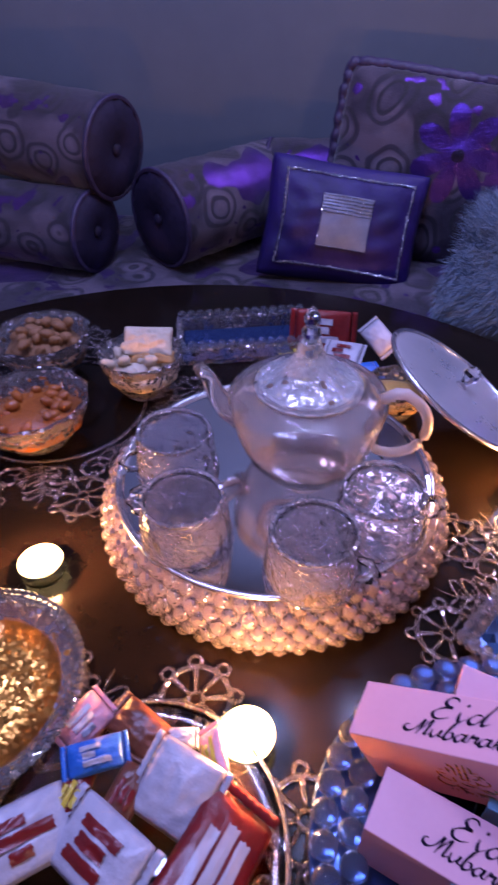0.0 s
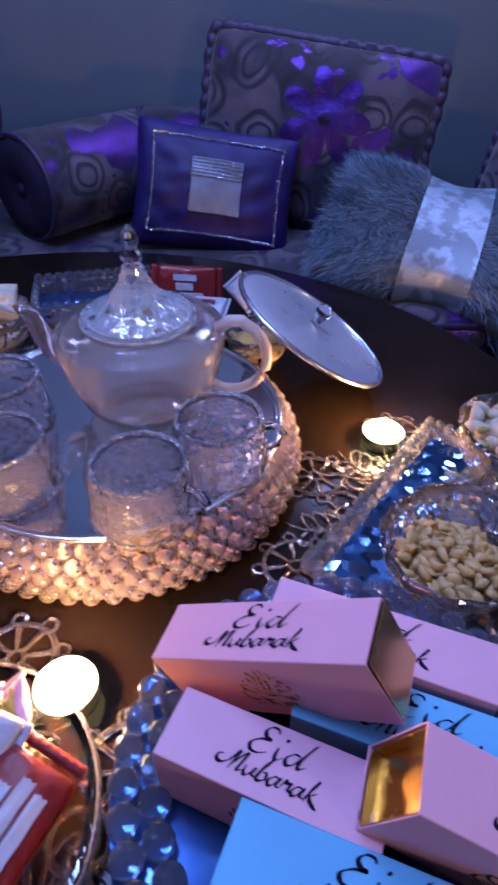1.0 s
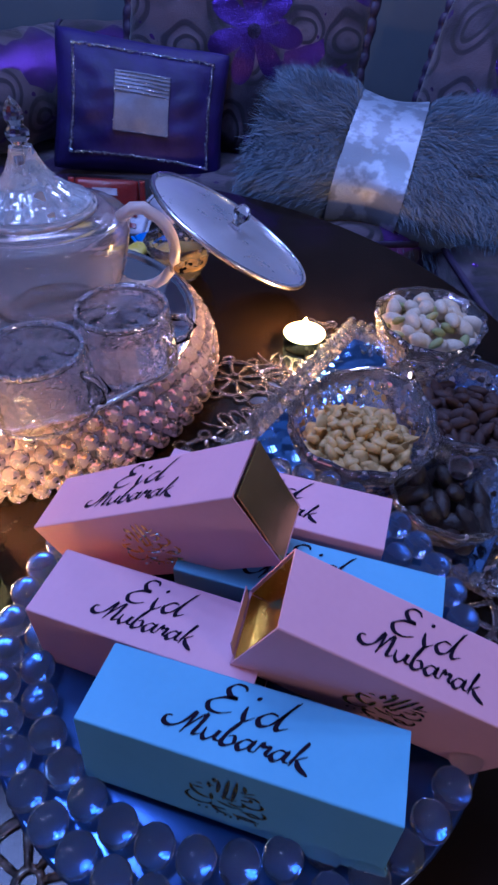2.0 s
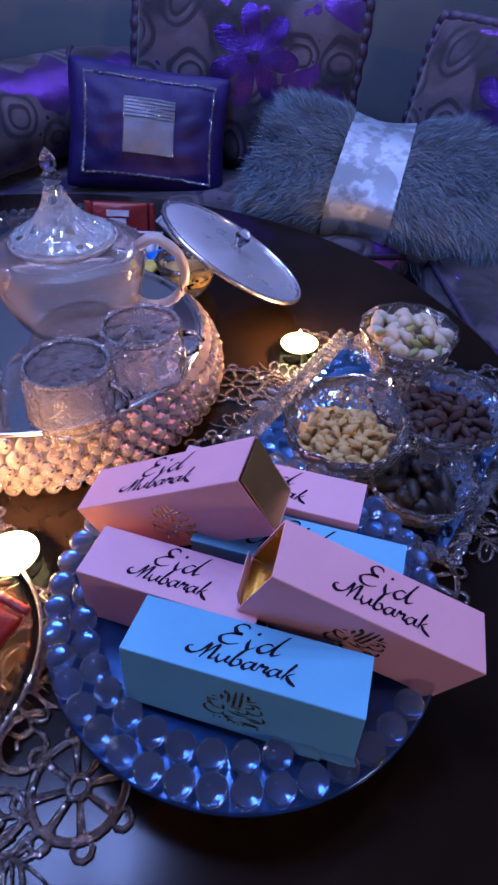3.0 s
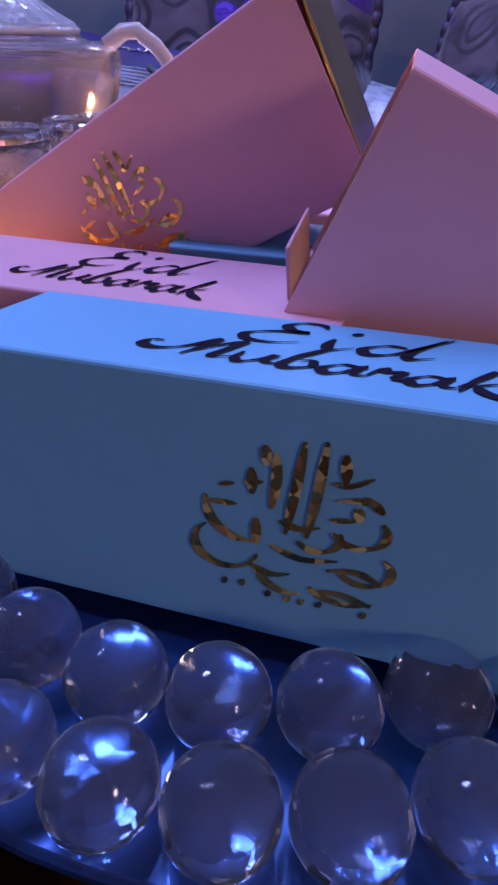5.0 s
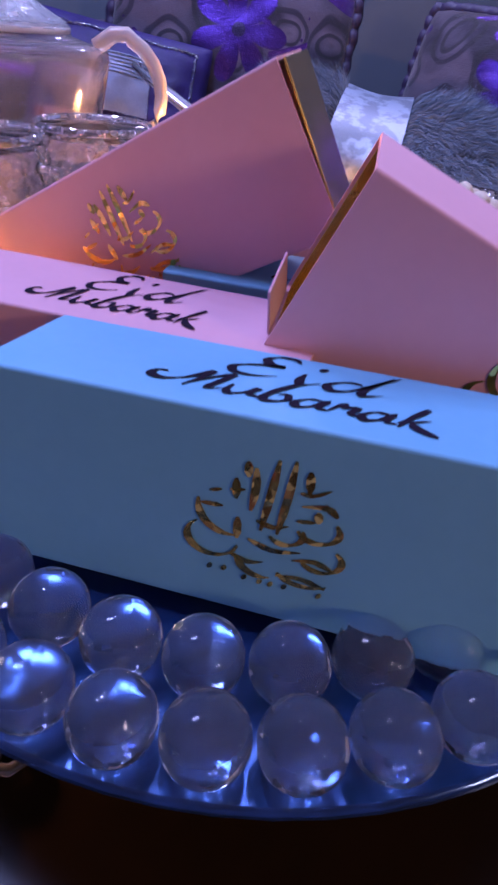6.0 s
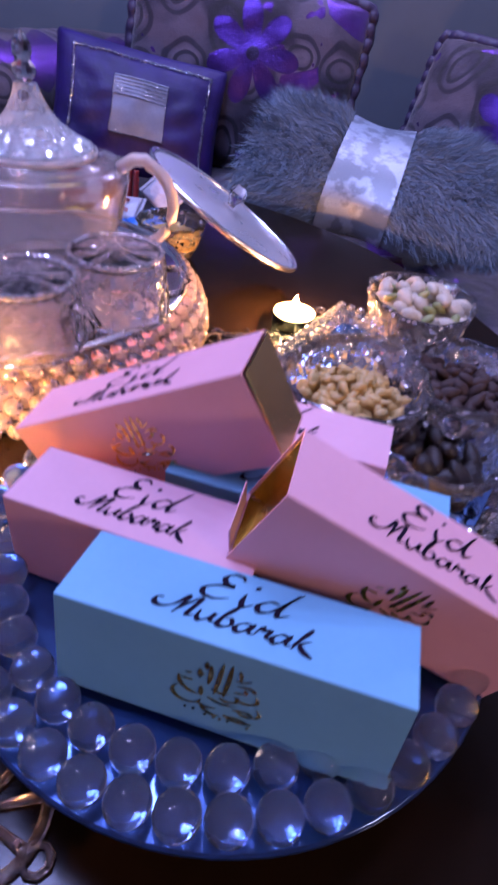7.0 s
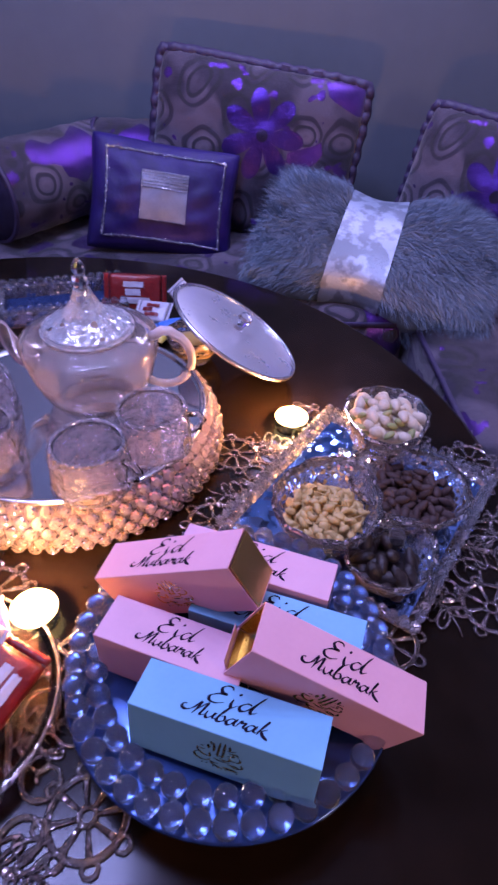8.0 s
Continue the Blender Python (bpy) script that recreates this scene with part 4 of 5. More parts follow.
def lace_mat(cx, cy, radius, turn, thick, material, label):
    """A round openwork mat: rosettes and scrolls in a ring, sprigs of looped leaves between them."""
    d = thing("lace_mat", pose(cx, cy, TABLE_Z, 0, 0, turn), label, "table mat", "openwork lace mats")
    z = 0.0022

    def strip(bm, pts, r, r1=None, closed=False):
        tube(bm, [(x, y, z) for x, y in pts], r, r1, 5, 0.6, closed)

    web = bmesh.new()
    strip(web, spiral(0, 0, radius * 0.52, radius * 0.52, 0, 1, 90)[:-1], thick * 1.3, closed=True)
    n = 9
    for i in range(n):
        a = 2 * math.pi * i / n
        # a leafy sprig: bent stem, pairs of looped leaves that shrink to the tip
        def at(f, off=0.0):
            b = a + 0.10 * math.sin(f * 2.4) + off / (radius * (0.52 + 0.36 * f))
            q = radius * (0.52 + 0.36 * f)
            return q * math.cos(b), q * math.sin(b), b
        strip(web, [at(k / 8)[:2] for k in range(9)], thick * 0.9, thick * 0.5)
        for k in range(6):
            f = 0.12 + 0.16 * k
            x, y, b = at(f)
            for side in (-1, 1):
                if k == 5 and side < 0 or k > 3:
                    continue
                ln, tilt = radius * (0.075 - 0.006 * k), b + side * (0.95 if k < 5 else 0.0)
                mx, my = x + ln * math.cos(tilt), y + ln * math.sin(tilt)
                loop = [(mx + ln * math.cos(u) * math.cos(tilt) - 0.45 * ln * math.sin(u) * math.sin(tilt), my + ln * math.cos(u) * math.sin(tilt) + 0.45 * ln * math.sin(u) * math.cos(tilt)) for u in [2 * math.pi * j / 12 for j in range(12)]]
                strip(web, loop, thick * 0.75, closed=True)
                strip(web, [(x, y), (mx, my)], thick * 0.6, thick * 0.3)
        # C-scrolls that carry the rosettes
        for side in (-1, 1):
            b = a + math.pi / n * (1 + side * 0.42)
            strip(web, spiral(radius * 0.66 * math.cos(b), radius * 0.66 * math.sin(b), radius * 0.10, radius * 0.025, b + side * 1.2, side * 1.4), thick * 1.4, thick * 0.7)
    part("lace_web", web, material, d)
    for i in range(n):
        a = 2 * math.pi * (i + 0.5) / n
        bm = bmesh.new()
        x, y, r = radius * 0.84 * math.cos(a), radius * 0.84 * math.sin(a), radius * 0.135
        strip(bm, spiral(x, y, r, r, 0, 1, 30)[:-1], thick * 1.4, closed=True)
        rosette = part("rosette", bm, material, d, "wheel-shaped rosette")
        hub = bmesh.new()
        strip(hub, spiral(x, y, r * 0.22, r * 0.22, 0, 1, 14)[:-1], thick, closed=True)
        part("hub_ring", hub, material, rosette)
        for k in range(8):
            b, lb = k * math.pi / 4, bmesh.new()
            strip(lb, spiral(x + r * 1.16 * math.cos(b), y + r * 1.16 * math.sin(b), r * 0.2, r * 0.2, 0, 1, 8)[:-1], thick * 0.9, closed=True)
            part("loop", lb, material, rosette)
            sp = bmesh.new()
            strip(sp, [(x + r * f * math.cos(b), y + r * f * math.sin(b)) for f in (0.22, 0.5, 0.8, 1.0)], thick * 0.8, thick * 1.5)
            part("spoke", sp, material, rosette)
    return d


lace_mat(0.392, 0.502, 0.225, 8, 0.0020, ACRYLIC, "clear silvery openwork lace mat under the square tray")
lace_mat(-0.088, 0.185, 0.236, 12.5, 0.0023, ACRYLIC, "clear plastic openwork lace mat under the sweets")
lace_mat(-0.330, 0.790, 0.245, 0, 0.0022, ACRYLIC, "clear silvery openwork lace mat under the glass bowls")


# ---- square tray with glass bowls of nuts ----
def square_tray(m, side):
    t = thing("square_tray", m, "square crystal tray with beaded rim and blue mirror base", "tray")
    part("base", cuboid(side - 0.02, side - 0.02, 0.006, 0.002, 2, (0, 0, 0.007)), BLUEFACET, t, "blue mirror base")
    rim = bmesh.new()
    h = side / 2
    ring = [(-h, -h), (h, -h), (h, h), (-h, h)]
    loops = []
    for off, z in ((-0.012, 0.009), (-0.002, 0.018), (0.003, 0.019), (0.002, 0.010), (-0.008, 0.003)):
        loops.append([rim.verts.new(((x / h) * (h + off), (y / h) * (h + off), z)) for x, y in ring])
    loops.append(loops[0])
    for a, b in zip(loops, loops[1:]):
        for i in range(4):
            rim.faces.new((a[i], a[(i + 1) % 4], b[(i + 1) % 4], b[i]))
    part("rim", rim, CUT_BOWL, t, "sloping glass rim", smooth=False)
    bead = ball_mesh("rim_bead", 0.0062, BEAD, 8, 6, smooth=False)
    k = 20
    for s in range(4):
        for i in range(k):
            q = -h + 2 * h * i / k
            x, y = [(q, -h), (h, q), (-q, h), (-h, -q)][s]
            part("rim_bead", bead, None, t, m=pose(x, y, 0.022))
    for x, y in ring:
        part("foot", ball_mesh("foot", 0.006, CLEAR, 10, 6, 0.5), None, t, m=pose(x * 0.85, y * 0.85, 0.003))
    return t


square_tray(pose(0.391, 0.498, TABLE_Z + 0.001, 0, 0, 54) @ Matrix.Diagonal((1.08, 0.98, 1, 1)), 0.250)


def glass_bowl(m, r, h, label, squash=1.0, group="glass serving bowls", material=None, drop=0.0):
    """A flared pressed-glass bowl with a scalloped lip."""
    b = thing("glass_bowl", m, label, "bowl", group)
    f = lambda a, rr, z: rr * (0.025 * math.sin(a * 12) * (z / h) + drop * max(0.0, math.cos(a)) ** 4)
    prof = [(0, 0), (r * 0.55, 0), (r * 0.60, h * 0.06), (r * 0.80, h * 0.35), (r * 0.95, h * 0.75), (r, h), (r * 0.965, h * 1.005), (r * 0.91, h * 0.75), (r * 0.75, h * 0.38), (r * 0.50, h * 0.12), (0, h * 0.10)]
    part("bowl", lathe(prof, 60, squash, f), material or CUT_BOWL, b)
    lip = bmesh.new()
    tube(lip, [((r * 0.985 + f(q * math.pi / 30, r, h)) * math.cos(q * math.pi / 30), (r * 0.985 + f(q * math.pi / 30, r, h)) * math.sin(q * math.pi / 30) * squash, h) for q in range(60)], 0.0022, n=6, closed=True)
    part("lip", lip, CLEAR, b, "rounded clear lip")
    return b


def nut_mesh(name, length, width, material, bend=0.0, seed=0, rough=0.12):
    bm = bmesh.new()
    bmesh.ops.create_icosphere(bm, subdivisions=2, radius=1)
    for v in bm.verts:
        x, y, z = v.co
        k = 1 + rough * noise.noise(Vector((x * 1.5 + seed, y * 1.5, z * 1.5)))
        taper = 1 - 0.22 * x
        v.co = (x * length / 2 * k, y * width / 2 * taper * k + bend * length * (x * x - 0.4), z * width / 2 * 0.85 * taper * k)
    return mesh_of(name, bm, material)


def chunk_mesh(name, size, material, seed):
    """A broken nut: a lumpy piece with a few flat faces."""
    bm = bmesh.new()
    bmesh.ops.create_icosphere(bm, subdivisions=2, radius=1)
    rnd = random.Random(seed)
    cuts = [(Vector((rnd.gauss(0, 1), rnd.gauss(0, 1), rnd.gauss(0, 1))).normalized(), rnd.uniform(0.25, 0.6)) for _ in range(4)]
    for v in bm.verts:
        for d, far in cuts:
            v.co -= d * max(0.0, v.co.dot(d) - far)
        v.co *= 1 + 0.25 * noise.noise(v.co * 1.8 + Vector((seed, 0, 0)))
        v.co = (v.co.x * size * 0.62, v.co.y * size * 0.48, v.co.z * size * 0.42)
    return mesh_of(name, bm, material)


def heap(name, piece, meshes, at, r, dome, count, label, category, seed, squash=1.0, size=1.0):
    """A heap of pieces in a bowl: each one an object, laid in layers over a mound of the same."""
    g = thing(name, pose(*at), label, category)
    rnd = random.Random(seed)
    placed = []
    tries = 0
    while len(placed) < count and tries < 9000:
        tries += 1
        a, q = rnd.uniform(0, 2 * math.pi), r * math.sqrt(rnd.random())
        x, y = q * math.cos(a), q * math.sin(a) * squash
        layer = min(2, int(3 * len(placed) / count))
        gap = (0.0092, 0.0092, 0.0105)[layer] * size
        if any((x - u) ** 2 + (y - v) ** 2 < gap * gap and k == layer for u, v, k in placed):
            continue
        placed.append((x, y, layer))
        z = dome * (1 - (q / r) ** 2) + (0.001, 0.005, 0.009)[layer] * size - 0.002
        part(piece, rnd.choice(meshes), None, g, m=pose(x, y, z, rnd.uniform(-60, 60), rnd.uniform(-50, 50), rnd.uniform(0, 360)))
    part("mound", lathe([(0, dome - 0.002), (r * 0.5, dome * 0.75 - 0.002), (r * 0.9, dome * 0.19 - 0.003), (r * 0.80, -0.012), (r * 0.55, -0.022), (0, -0.024)], 36,
                        wave=lambda a, rr, z: 0.05 * rr * math.sin(a * 7 + z * 400)), meshes[0].materials[0], g, "nuts packed under the top layer")
    return g


TZ = TABLE_Z + 0.012
nuts_p = [nut_mesh("pistachio", 0.025, 0.0155, PISTACHIO, 0.0, s) for s in (1, 4, 8)] + [nut_mesh("pistachio", 0.018, 0.010, KERNEL, 0.0, 3)]
nuts_c = [nut_mesh("cashew", 0.018, 0.0085, CASHEW, 0.30, s, 0.3) for s in (1, 5)] + [chunk_mesh("cashew", 0.0145, CASHEW, s) for s in (6, 9, 14, 21, 30)]
nuts_a = [nut_mesh("almond", 0.022, 0.012, ALMOND, 0.0, s) for s in (2, 6)]
nuts_d = [nut_mesh("date", 0.030, 0.016, DATE, 0.05, s) for s in (2, 6)]
BOWLS = [
    ("pistachio_heap", "pistachio", nuts_p, (0.431, 0.602), 0.055, 0.066, 54, "pale salted pistachios heaped in a glass bowl", "pistachios"),
    ("cashew_heap", "cashew", nuts_c, (0.332, 0.446), 0.061, 0.060, 150, "golden roasted cashew pieces heaped in a glass bowl", "cashews"),
    ("almond_heap", "almond", nuts_a, (0.444, 0.486), 0.066, 0.046, 90, "brown almonds in a wide glass bowl", "almonds"),
    ("date_heap", "date", nuts_d, (0.394, 0.388), 0.048, 0.040, 24, "dark dates in a low glass bowl", "dates"),
]
for k, (name, piece, meshes, (x, y), r, h, count, label, cat) in enumerate(BOWLS):
    glass_bowl(pose(x, y, TZ, 0, 0, (-100, 62, 150, 40)[k]), r, h, "pressed clear glass bowl full of " + cat + " on the square tray", group="nut bowls on the square tray", drop=0.28)
    heap(name, piece, meshes, (x, y, TZ + h * (0.72, 0.62, 0.46, 0.42)[k]), r * (0.83, 0.70, 0.74, 0.74)[k], (0.014, 0.014, 0.006, 0.006)[k], count, label, cat, k + 3, size=1.25 if piece in ("date", "pistachio") else 1.0)
part("knob", ball_mesh("knob", 0.010, CLEAR, 12, 8), None, tagged(thing("glass_stopper", pose(0.405, 0.405, TZ + 0.046), "small round clear glass knob among the dates", "knob"), ""))


# ---- the leaning silver lid and the sweets beside it ----
def plate_lid(centre, normal, r):
    n = Vector(normal).normalized()
    m = Matrix.Translation(centre) @ n.to_track_quat("Z", "Y").to_matrix().to_4x4()
    d = thing("dish_lid", m, "round mirror-silver dish lid with crystal knob leaning on sweets", "lid")
    part("disc", lathe([(0, 0.004), (r * 0.6, 0.003), (r * 0.96, 0.0), (r, -0.001), (r * 0.99, -0.004), (r * 0.6, -0.001), (0, 0.0)], 72), LIDSILVER, d, "satin silver disc")
    rope = bmesh.new()
    tube(rope, [(r * math.cos(q * math.pi / 60) * (1 + 0.008 * (q % 2)), r * math.sin(q * math.pi / 60) * (1 + 0.008 * (q % 2)), 0) for q in range(120)], 0.0034, n=6, closed=True)
    part("rope_rim", rope, SILVER, d, "beaded silver rim")
    part("knob", lathe([(0, 0.003), (0.008, 0.004), (0.005, 0.009), (0.007, 0.014), (0.011, 0.021), (0.010, 0.028), (0.005, 0.033), (0, 0.034)], 10), CLEAR, d, "faceted crystal knob", smooth=False)
    return d


plate_lid((0.234, 0.788, 0.487), (0.54, 0.06, 0.857), 0.107)


def sweet_dish(m, r, h, label, content, clabel):
    b = glass_bowl(m, r, h, label)
    part("filling", lathe([(0, h * 0.80), (r * 0.45, h * 0.78), (r * 0.84, h * 0.62), (r * 0.80, h * 0.40), (0, h * 0.3)], 40, wave=lambda a, rr, z: 0.06 * rr * math.sin(a * 5 + z * 300)), content, b, clabel)
    return b


sweet_dish(pose(0.165, 0.845, TABLE_Z), 0.045, 0.050, "small glass bowl of orange-gold sweets behind the tray", HONEY, "orange-gold sweets")


def pouch(name, m, w, h, t, material, label, stripe=None, seed=0, group="wrapped sweets"):
    """A sealed sweet wrapper: a puffed pouch with two crimped ends and, where given, a coloured panel."""
    b = thing(name, m, label, "sweet", group)
    bm = pillow_bm(w * 0.86, h, t, 16, 0.03, seed=seed, flatness=0.5, crease=0.16)
    part("wrapper", bm, material, b)
    for s in (-1, 1):
        fin = bmesh.new()
        rows = []
        for i in range(3):
            rows.append([fin.verts.new((s * (w * 0.425 + w * 0.075 * i / 2), -h / 2 * 0.97 + h * 0.97 * j / 16, 0.0012 * (1 if j % 2 else -1) + 0.0006)) for j in range(17)])
        for a, c in zip(rows, rows[1:]):
            for j in range(16):
                fin.faces.new((a[j], a[j + 1], c[j + 1], c[j]))
        low = bmesh.ops.extrude_face_region(fin, geom=fin.faces[:])
        for v in [g for g in low["geom"] if isinstance(g, bmesh.types.BMVert)]:
            v.co.z -= 0.0008
        part("crimp", fin, material, b)
    if stripe is not None:
        # bars of print on the wrapper
        k, cuts = 6, random.Random(seed)
        for n, (v0, v1) in enumerate(((-0.60, -0.28), (-0.18, 0.16), (0.26, 0.56))):
            u0, u1 = -0.62 + cuts.uniform(0, 0.25), 0.30 + cuts.uniform(-0.3, 0.3)
            sb = bmesh.new()
            g = [[sb.verts.new(pillow_top(w * 0.86, h, t, u0 + (u1 - u0) * i / k + 0.02 * math.sin(j * 2.1 + n), v0 + (v1 - v0) * j / k + 0.008 * math.sin(i * 1.7 + n), 0.03, 0.5, 0.0016, seed, 0.16)) for j in range(k + 1)] for i in range(k + 1)]
            for i in range(k):
                for j in range(k):
                    sb.faces.new((g[i][j], g[i + 1][j], g[i + 1][j + 1], g[i][j + 1]))
            part("print_bar", sb, stripe, b, "contrasting bar of print")
    return b


# packs behind the teapot
pouch("sweet_pack", pose(0.050, 1.010, TABLE_Z + 0.036, 58, 8, 14), 0.115, 0.070, 0.014, RED, "red chocolate wrapper with white panel propped behind the tray", WHITE, 1)
pouch("sweet_pack", pose(0.085, 0.965, TABLE_Z + 0.022, 30, -6, -20), 0.070, 0.045, 0.014, WHITE, "white sweet wrapper lying against a red one", RED, 2)
pouch("sweet_pack", pose(0.142, 1.000, TABLE_Z + 0.034, 40, 20, -50), 0.070, 0.040, 0.016, WHITE, "white sweet wrapper beside the leaning lid", None, 3)
pouch("sweet_pack", pose(0.120, 0.930, TABLE_Z + 0.014, 12, 0, 30), 0.055, 0.030, 0.014, BLUEWRAP, "small blue sweet wrapper on the table", None, 4)
pouch("sweet_pack", pose(0.105, 0.895, TABLE_Z + 0.014, 10, 8, 70), 0.050, 0.028, 0.014, YELLOWWRAP, "small yellow-green sweet wrapper on the table", None, 5)
pouch("sweet_pack", pose(0.010, 0.955, TABLE_Z + 0.012, 6, 0, 10), 0.055, 0.030, 0.014, YELLOWWRAP, "small yellow sweet wrapper on the table", None, 6)


# ---- long crystal tray far behind ----
def long_tray(m, a, b):
    t = thing("crystal_tray", m, "long cut-crystal tray with dark glass base", "tray")
    part("base", cuboid(a, b, 0.006, 0.002, 2, (0, 0, 0.004)), BLUEGLASS, t, "dark blue glass base")
    for s in (-1, 1):
        part("side", cuboid(a + 0.02, 0.012, 0.030, 0.004, 2, (0, s * (b / 2 + 0.005), 0.016)), CUT_BOWL, t, "cut crystal side")
        part("side", cuboid(0.012, b - 0.003, 0.030, 0.004, 2, (s * (a / 2 + 0.005), 0, 0.016)), CUT_BOWL, t, "cut crystal side")
    gem = ball_mesh("gem", 0.008, BEAD, 8, 5, smooth=False)
    for s in (-1, 1):
        for i in range(14):
            part("gem", gem, None, t, m=pose(-a / 2 + a * i / 13, s * (b / 2 + 0.005), 0.035))
    return t


long_tray(pose(-0.085, 1.010, TABLE_Z, 0, 0, 14), 0.21, 0.10)

# ---- bowls on the far left ----
sweet_dish(pose(-0.385, 0.880, TABLE_Z + 0.004), 0.075, 0.070, "clear glass bowl of brown sweets on a lace mat", BROWN, "brown crumbly sweets")
heap("brown_sweet_heap", "sweet", [nut_mesh("sweet", 0.026, 0.018, BROWN, 0.05, s) for s in (1, 5)], (-0.385, 0.880, TABLE_Z + 0.058), 0.055, 0.012, 26, "brown date sweets heaped in a bowl", "sweets", 21, size=1.4)
sweet_dish(pose(-0.330, 0.715, TABLE_Z + 0.004), 0.078, 0.065, "clear glass bowl with amber jelly sweets on a lace mat", AMBER, "amber jelly sweets")
heap("amber_sweet_heap", "sweet", [nut_mesh("sweet", 0.020, 0.015, AMBER, 0.0, s) for s in (2, 7)], (-0.330, 0.715, TABLE_Z + 0.046), 0.055, 0.008, 24, "glossy amber sweets in a bowl", "sweets", 22, size=1.3)
sweet_dish(pose(-0.215, 0.850, TABLE_Z + 0.004), 0.062, 0.066, "cut-glass bowl of cream pastries on a lace mat", CREAM, "cream crumbs")
heap("pastry_heap", "pastry", [nut_mesh("pastry", 0.024, 0.017, CREAM, 0.05, s) for s in (3, 8)], (-0.222, 0.838, TABLE_Z + 0.056), 0.042, 0.010, 14, "cream coloured pastry crumbs in a bowl", "pastries", 23, size=1.4)


def bread_piece(m):
    b = thing("bread_piece", m, "folded pale flatbread piece with browned crust", "bread")
    part("crumb", pillow_bm(0.075, 0.052, 0.026, 18, 0.06, seed=14, flatness=0.75, crease=0.30), CREAM, b)
    part("crust", pillow_bm(0.070, 0.022, 0.016, 12, 0.06, seed=15, flatness=0.7, crease=0.30), CRUST, b, "browned crust edge", pose(0.006, -0.024, -0.004))
    return b


bread_piece(pose(-0.205, 0.862, TABLE_Z + 0.082, 30, 4, 12))


# ---- glittering gold dish with a crystal rim ----
def gold_dish(cx, cy, r):
    d = thing("gold_dish", pose(cx, cy, TABLE_Z), "footed crystal dish with golden glittering sweets", "dish")
    part("foot", lathe([(0, 0), (0.045, 0), (0.046, 0.004), (0.02, 0.012), (0.016, 0.030), (0.04, 0.040), (0, 0.042)], 40), CLEAR, d, "clear glass foot")
    part("dish", lathe([(0, 0.040), (r * 0.75, 0.042), (r * 0.95, 0.058), (r, 0.062), (r * 0.97, 0.064), (r * 0.88, 0.056), (r * 0.72, 0.047), (0, 0.045)], 72), CUT_BOWL, d)
    part("filling", lathe([(0, 0.054), (r * 0.5, 0.053), (r * 0.80, 0.050), (r * 0.74, 0.046), (0, 0.046)], 60, wave=lambda a, rr, z: 0.02 * rr * math.sin(a * 9)), GLITTER, d, "golden sweets")
    bead = ball_mesh("rim_bead", 0.0036, BEAD, 6, 5, smooth=False)
    for row, (q, z) in enumerate(((r * 1.0, 0.0655), (r * 0.945, 0.0625))):
        for i in range(90):
            a = 2 * math.pi * (i + 0.5 * row) / 90
            part("rim_bead", bead, None, d, m=pose(q * math.cos(a), q * math.sin(a), z))
    return d


gold_dish(-0.205, 0.328, 0.092)


# ---- sweets on a glass plate ----
def sweets_plate(cx, cy, r):
    d = thing("sweets_plate", pose(cx, cy, TABLE_Z + 0.004), "shallow clear glass plate under wrapped sweets", "plate")
    part("plate", lathe([(0, 0), (r * 0.6, 0), (r * 0.9, 0.010), (r, 0.016), (r * 0.98, 0.018), (r * 0.86, 0.013), (r * 0.58, 0.004), (0, 0.004)], 64), CLEAR, d)
    part("lip", lathe([(r * 0.985, 0.0165), (r * 1.005, 0.0185), (r * 0.985, 0.0205), (r * 0.97, 0.0185), (r * 0.985, 0.0165)], 64), CUT_BOWL, d, "ribbed lip")
    return d


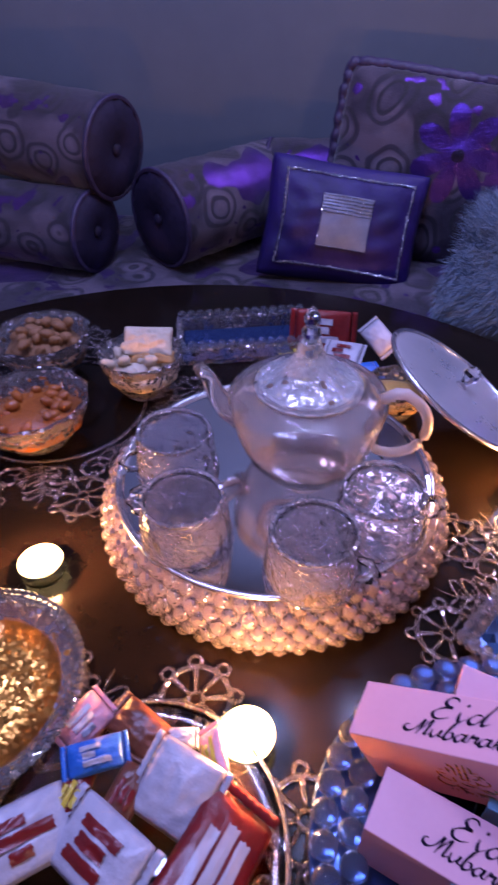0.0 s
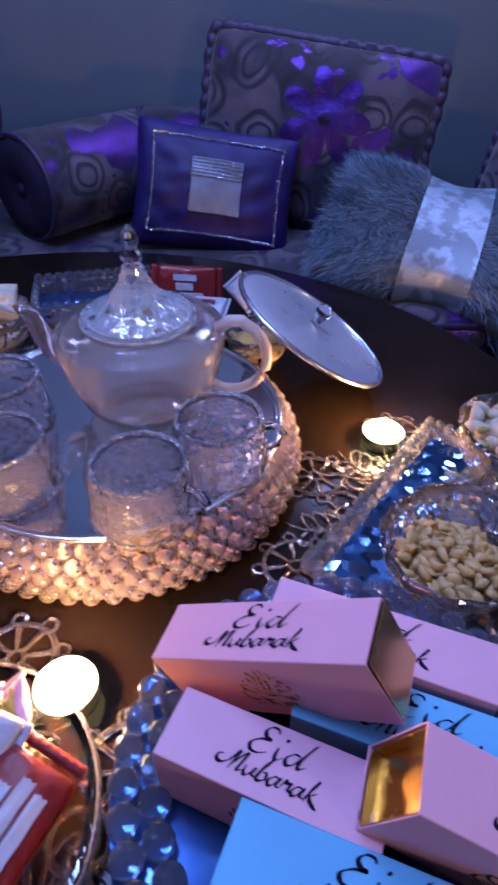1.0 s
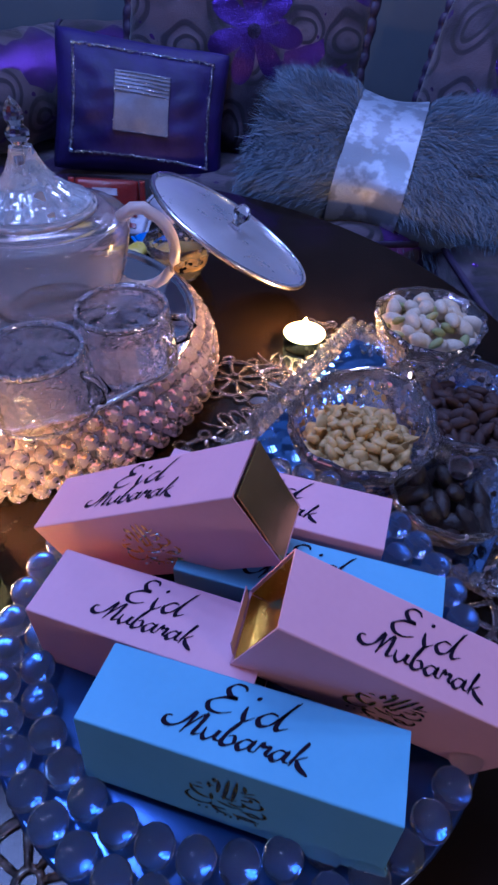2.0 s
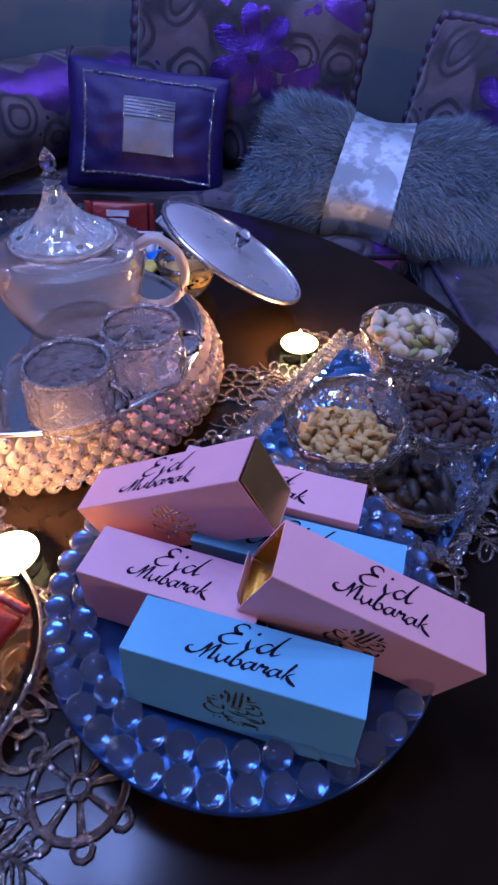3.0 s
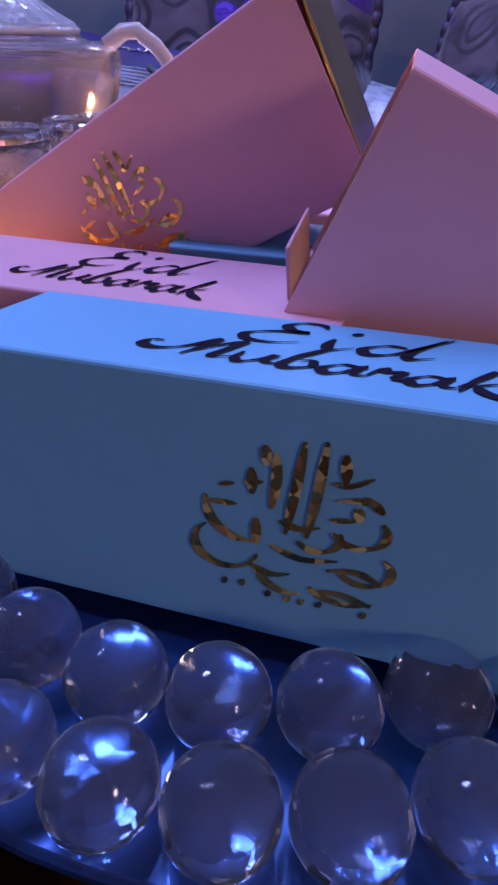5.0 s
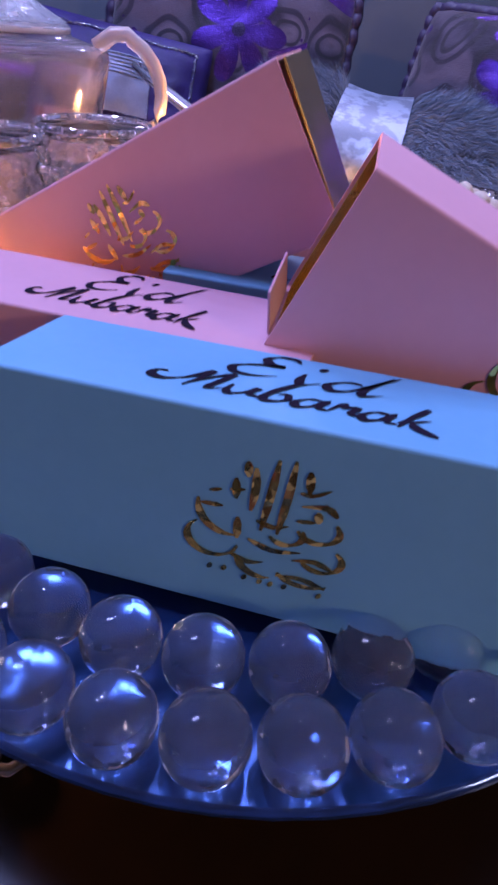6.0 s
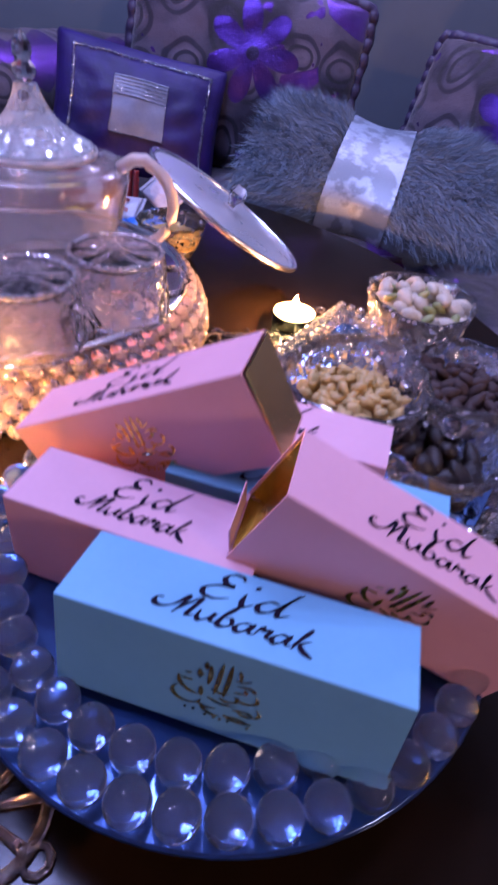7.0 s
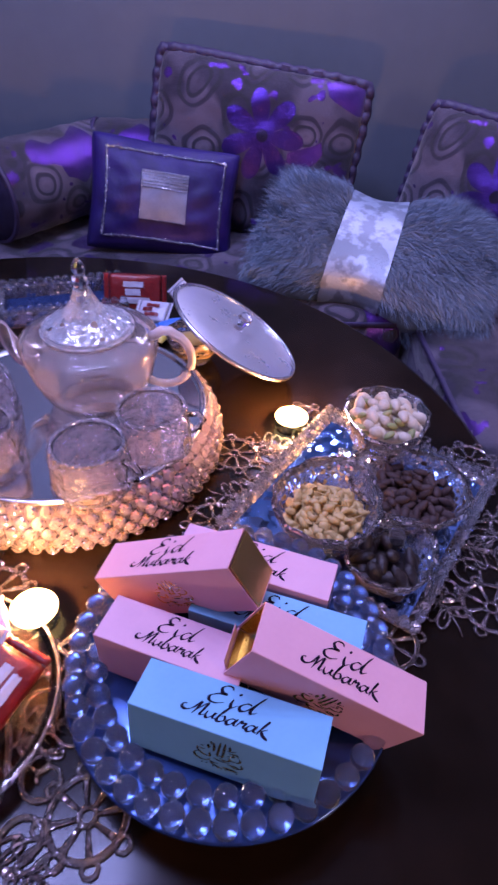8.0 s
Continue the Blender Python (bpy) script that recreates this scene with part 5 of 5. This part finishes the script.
sweets_plate(-0.045, 0.245, 0.115)
SWEETS = [
    ((-0.018, 0.282, 0.450), (22, 6, -20), 0.066, 0.058, 0.020, WHITE, "pale pink-white square sweet wrapper", None),
    ((-0.062, 0.236, 0.448), (16, -8, -28), 0.085, 0.052, 0.018, WHITE, "white sweet wrapper with red writing bars", RED),
    ((-0.118, 0.238, 0.446), (18, 10, 40), 0.080, 0.050, 0.020, WHITE, "white and red sweet wrapper", RED),
    ((-0.086, 0.296, 0.450), (14, 0, 24), 0.052, 0.026, 0.018, BLUEWRAP, "small bright blue sweet wrapper", WHITE),
    ((0.016, 0.240, 0.446), (20, 4, 68), 0.105, 0.056, 0.016, RED, "red chocolate wrapper with white panels", WHITE),
    ((-0.060, 0.324, 0.440), (10, 0, -30), 0.062, 0.034, 0.020, BROWNWRAP, "dark shiny brown sweet wrapper", None),
    ((-0.106, 0.322, 0.444), (24, 0, 60), 0.050, 0.032, 0.018, PINKWRAP, "pink sweet wrapper with twisted end", WHITE),
    ((0.004, 0.310, 0.448), (36, 0, -66), 0.046, 0.022, 0.014, PINKWRAP, "pale pink sweet wrapper beside a candle", YELLOWWRAP),
    ((-0.056, 0.276, 0.444), (10, 0, 74), 0.050, 0.026, 0.018, BROWNWRAP, "brown shiny sweet wrapper", RED),
    ((-0.040, 0.306, 0.438), (10, 0, 80), 0.040, 0.020, 0.014, YELLOWWRAP, "small yellow sweet wrapper", None),
    ((-0.098, 0.270, 0.440), (10, 0, 80), 0.048, 0.024, 0.016, RED, "small red and yellow sweet wrapper", YELLOWWRAP),
    ((-0.022, 0.212, 0.438), (8, 0, 30), 0.050, 0.026, 0.016, PINKWRAP, "small shiny pink sweet wrapper", None),
    ((-0.070, 0.190, 0.436), (8, 0, -10), 0.060, 0.034, 0.016, BLUEWRAP, "small blue sweet wrapper", None),
    ((-0.030, 0.322, 0.440), (16, 0, 10), 0.036, 0.016, 0.012, WHITE, "small white sweet wrapper", None),
]
for k, ((x, y, z), (rx, ry, rz), w, h, t, material, label, stripe) in enumerate(SWEETS):
    pouch("wrapped_sweet", pose(x, y, z, rx, ry, rz), w, h, t, material, label, stripe, 20 + k, "wrapped sweets on the plate")
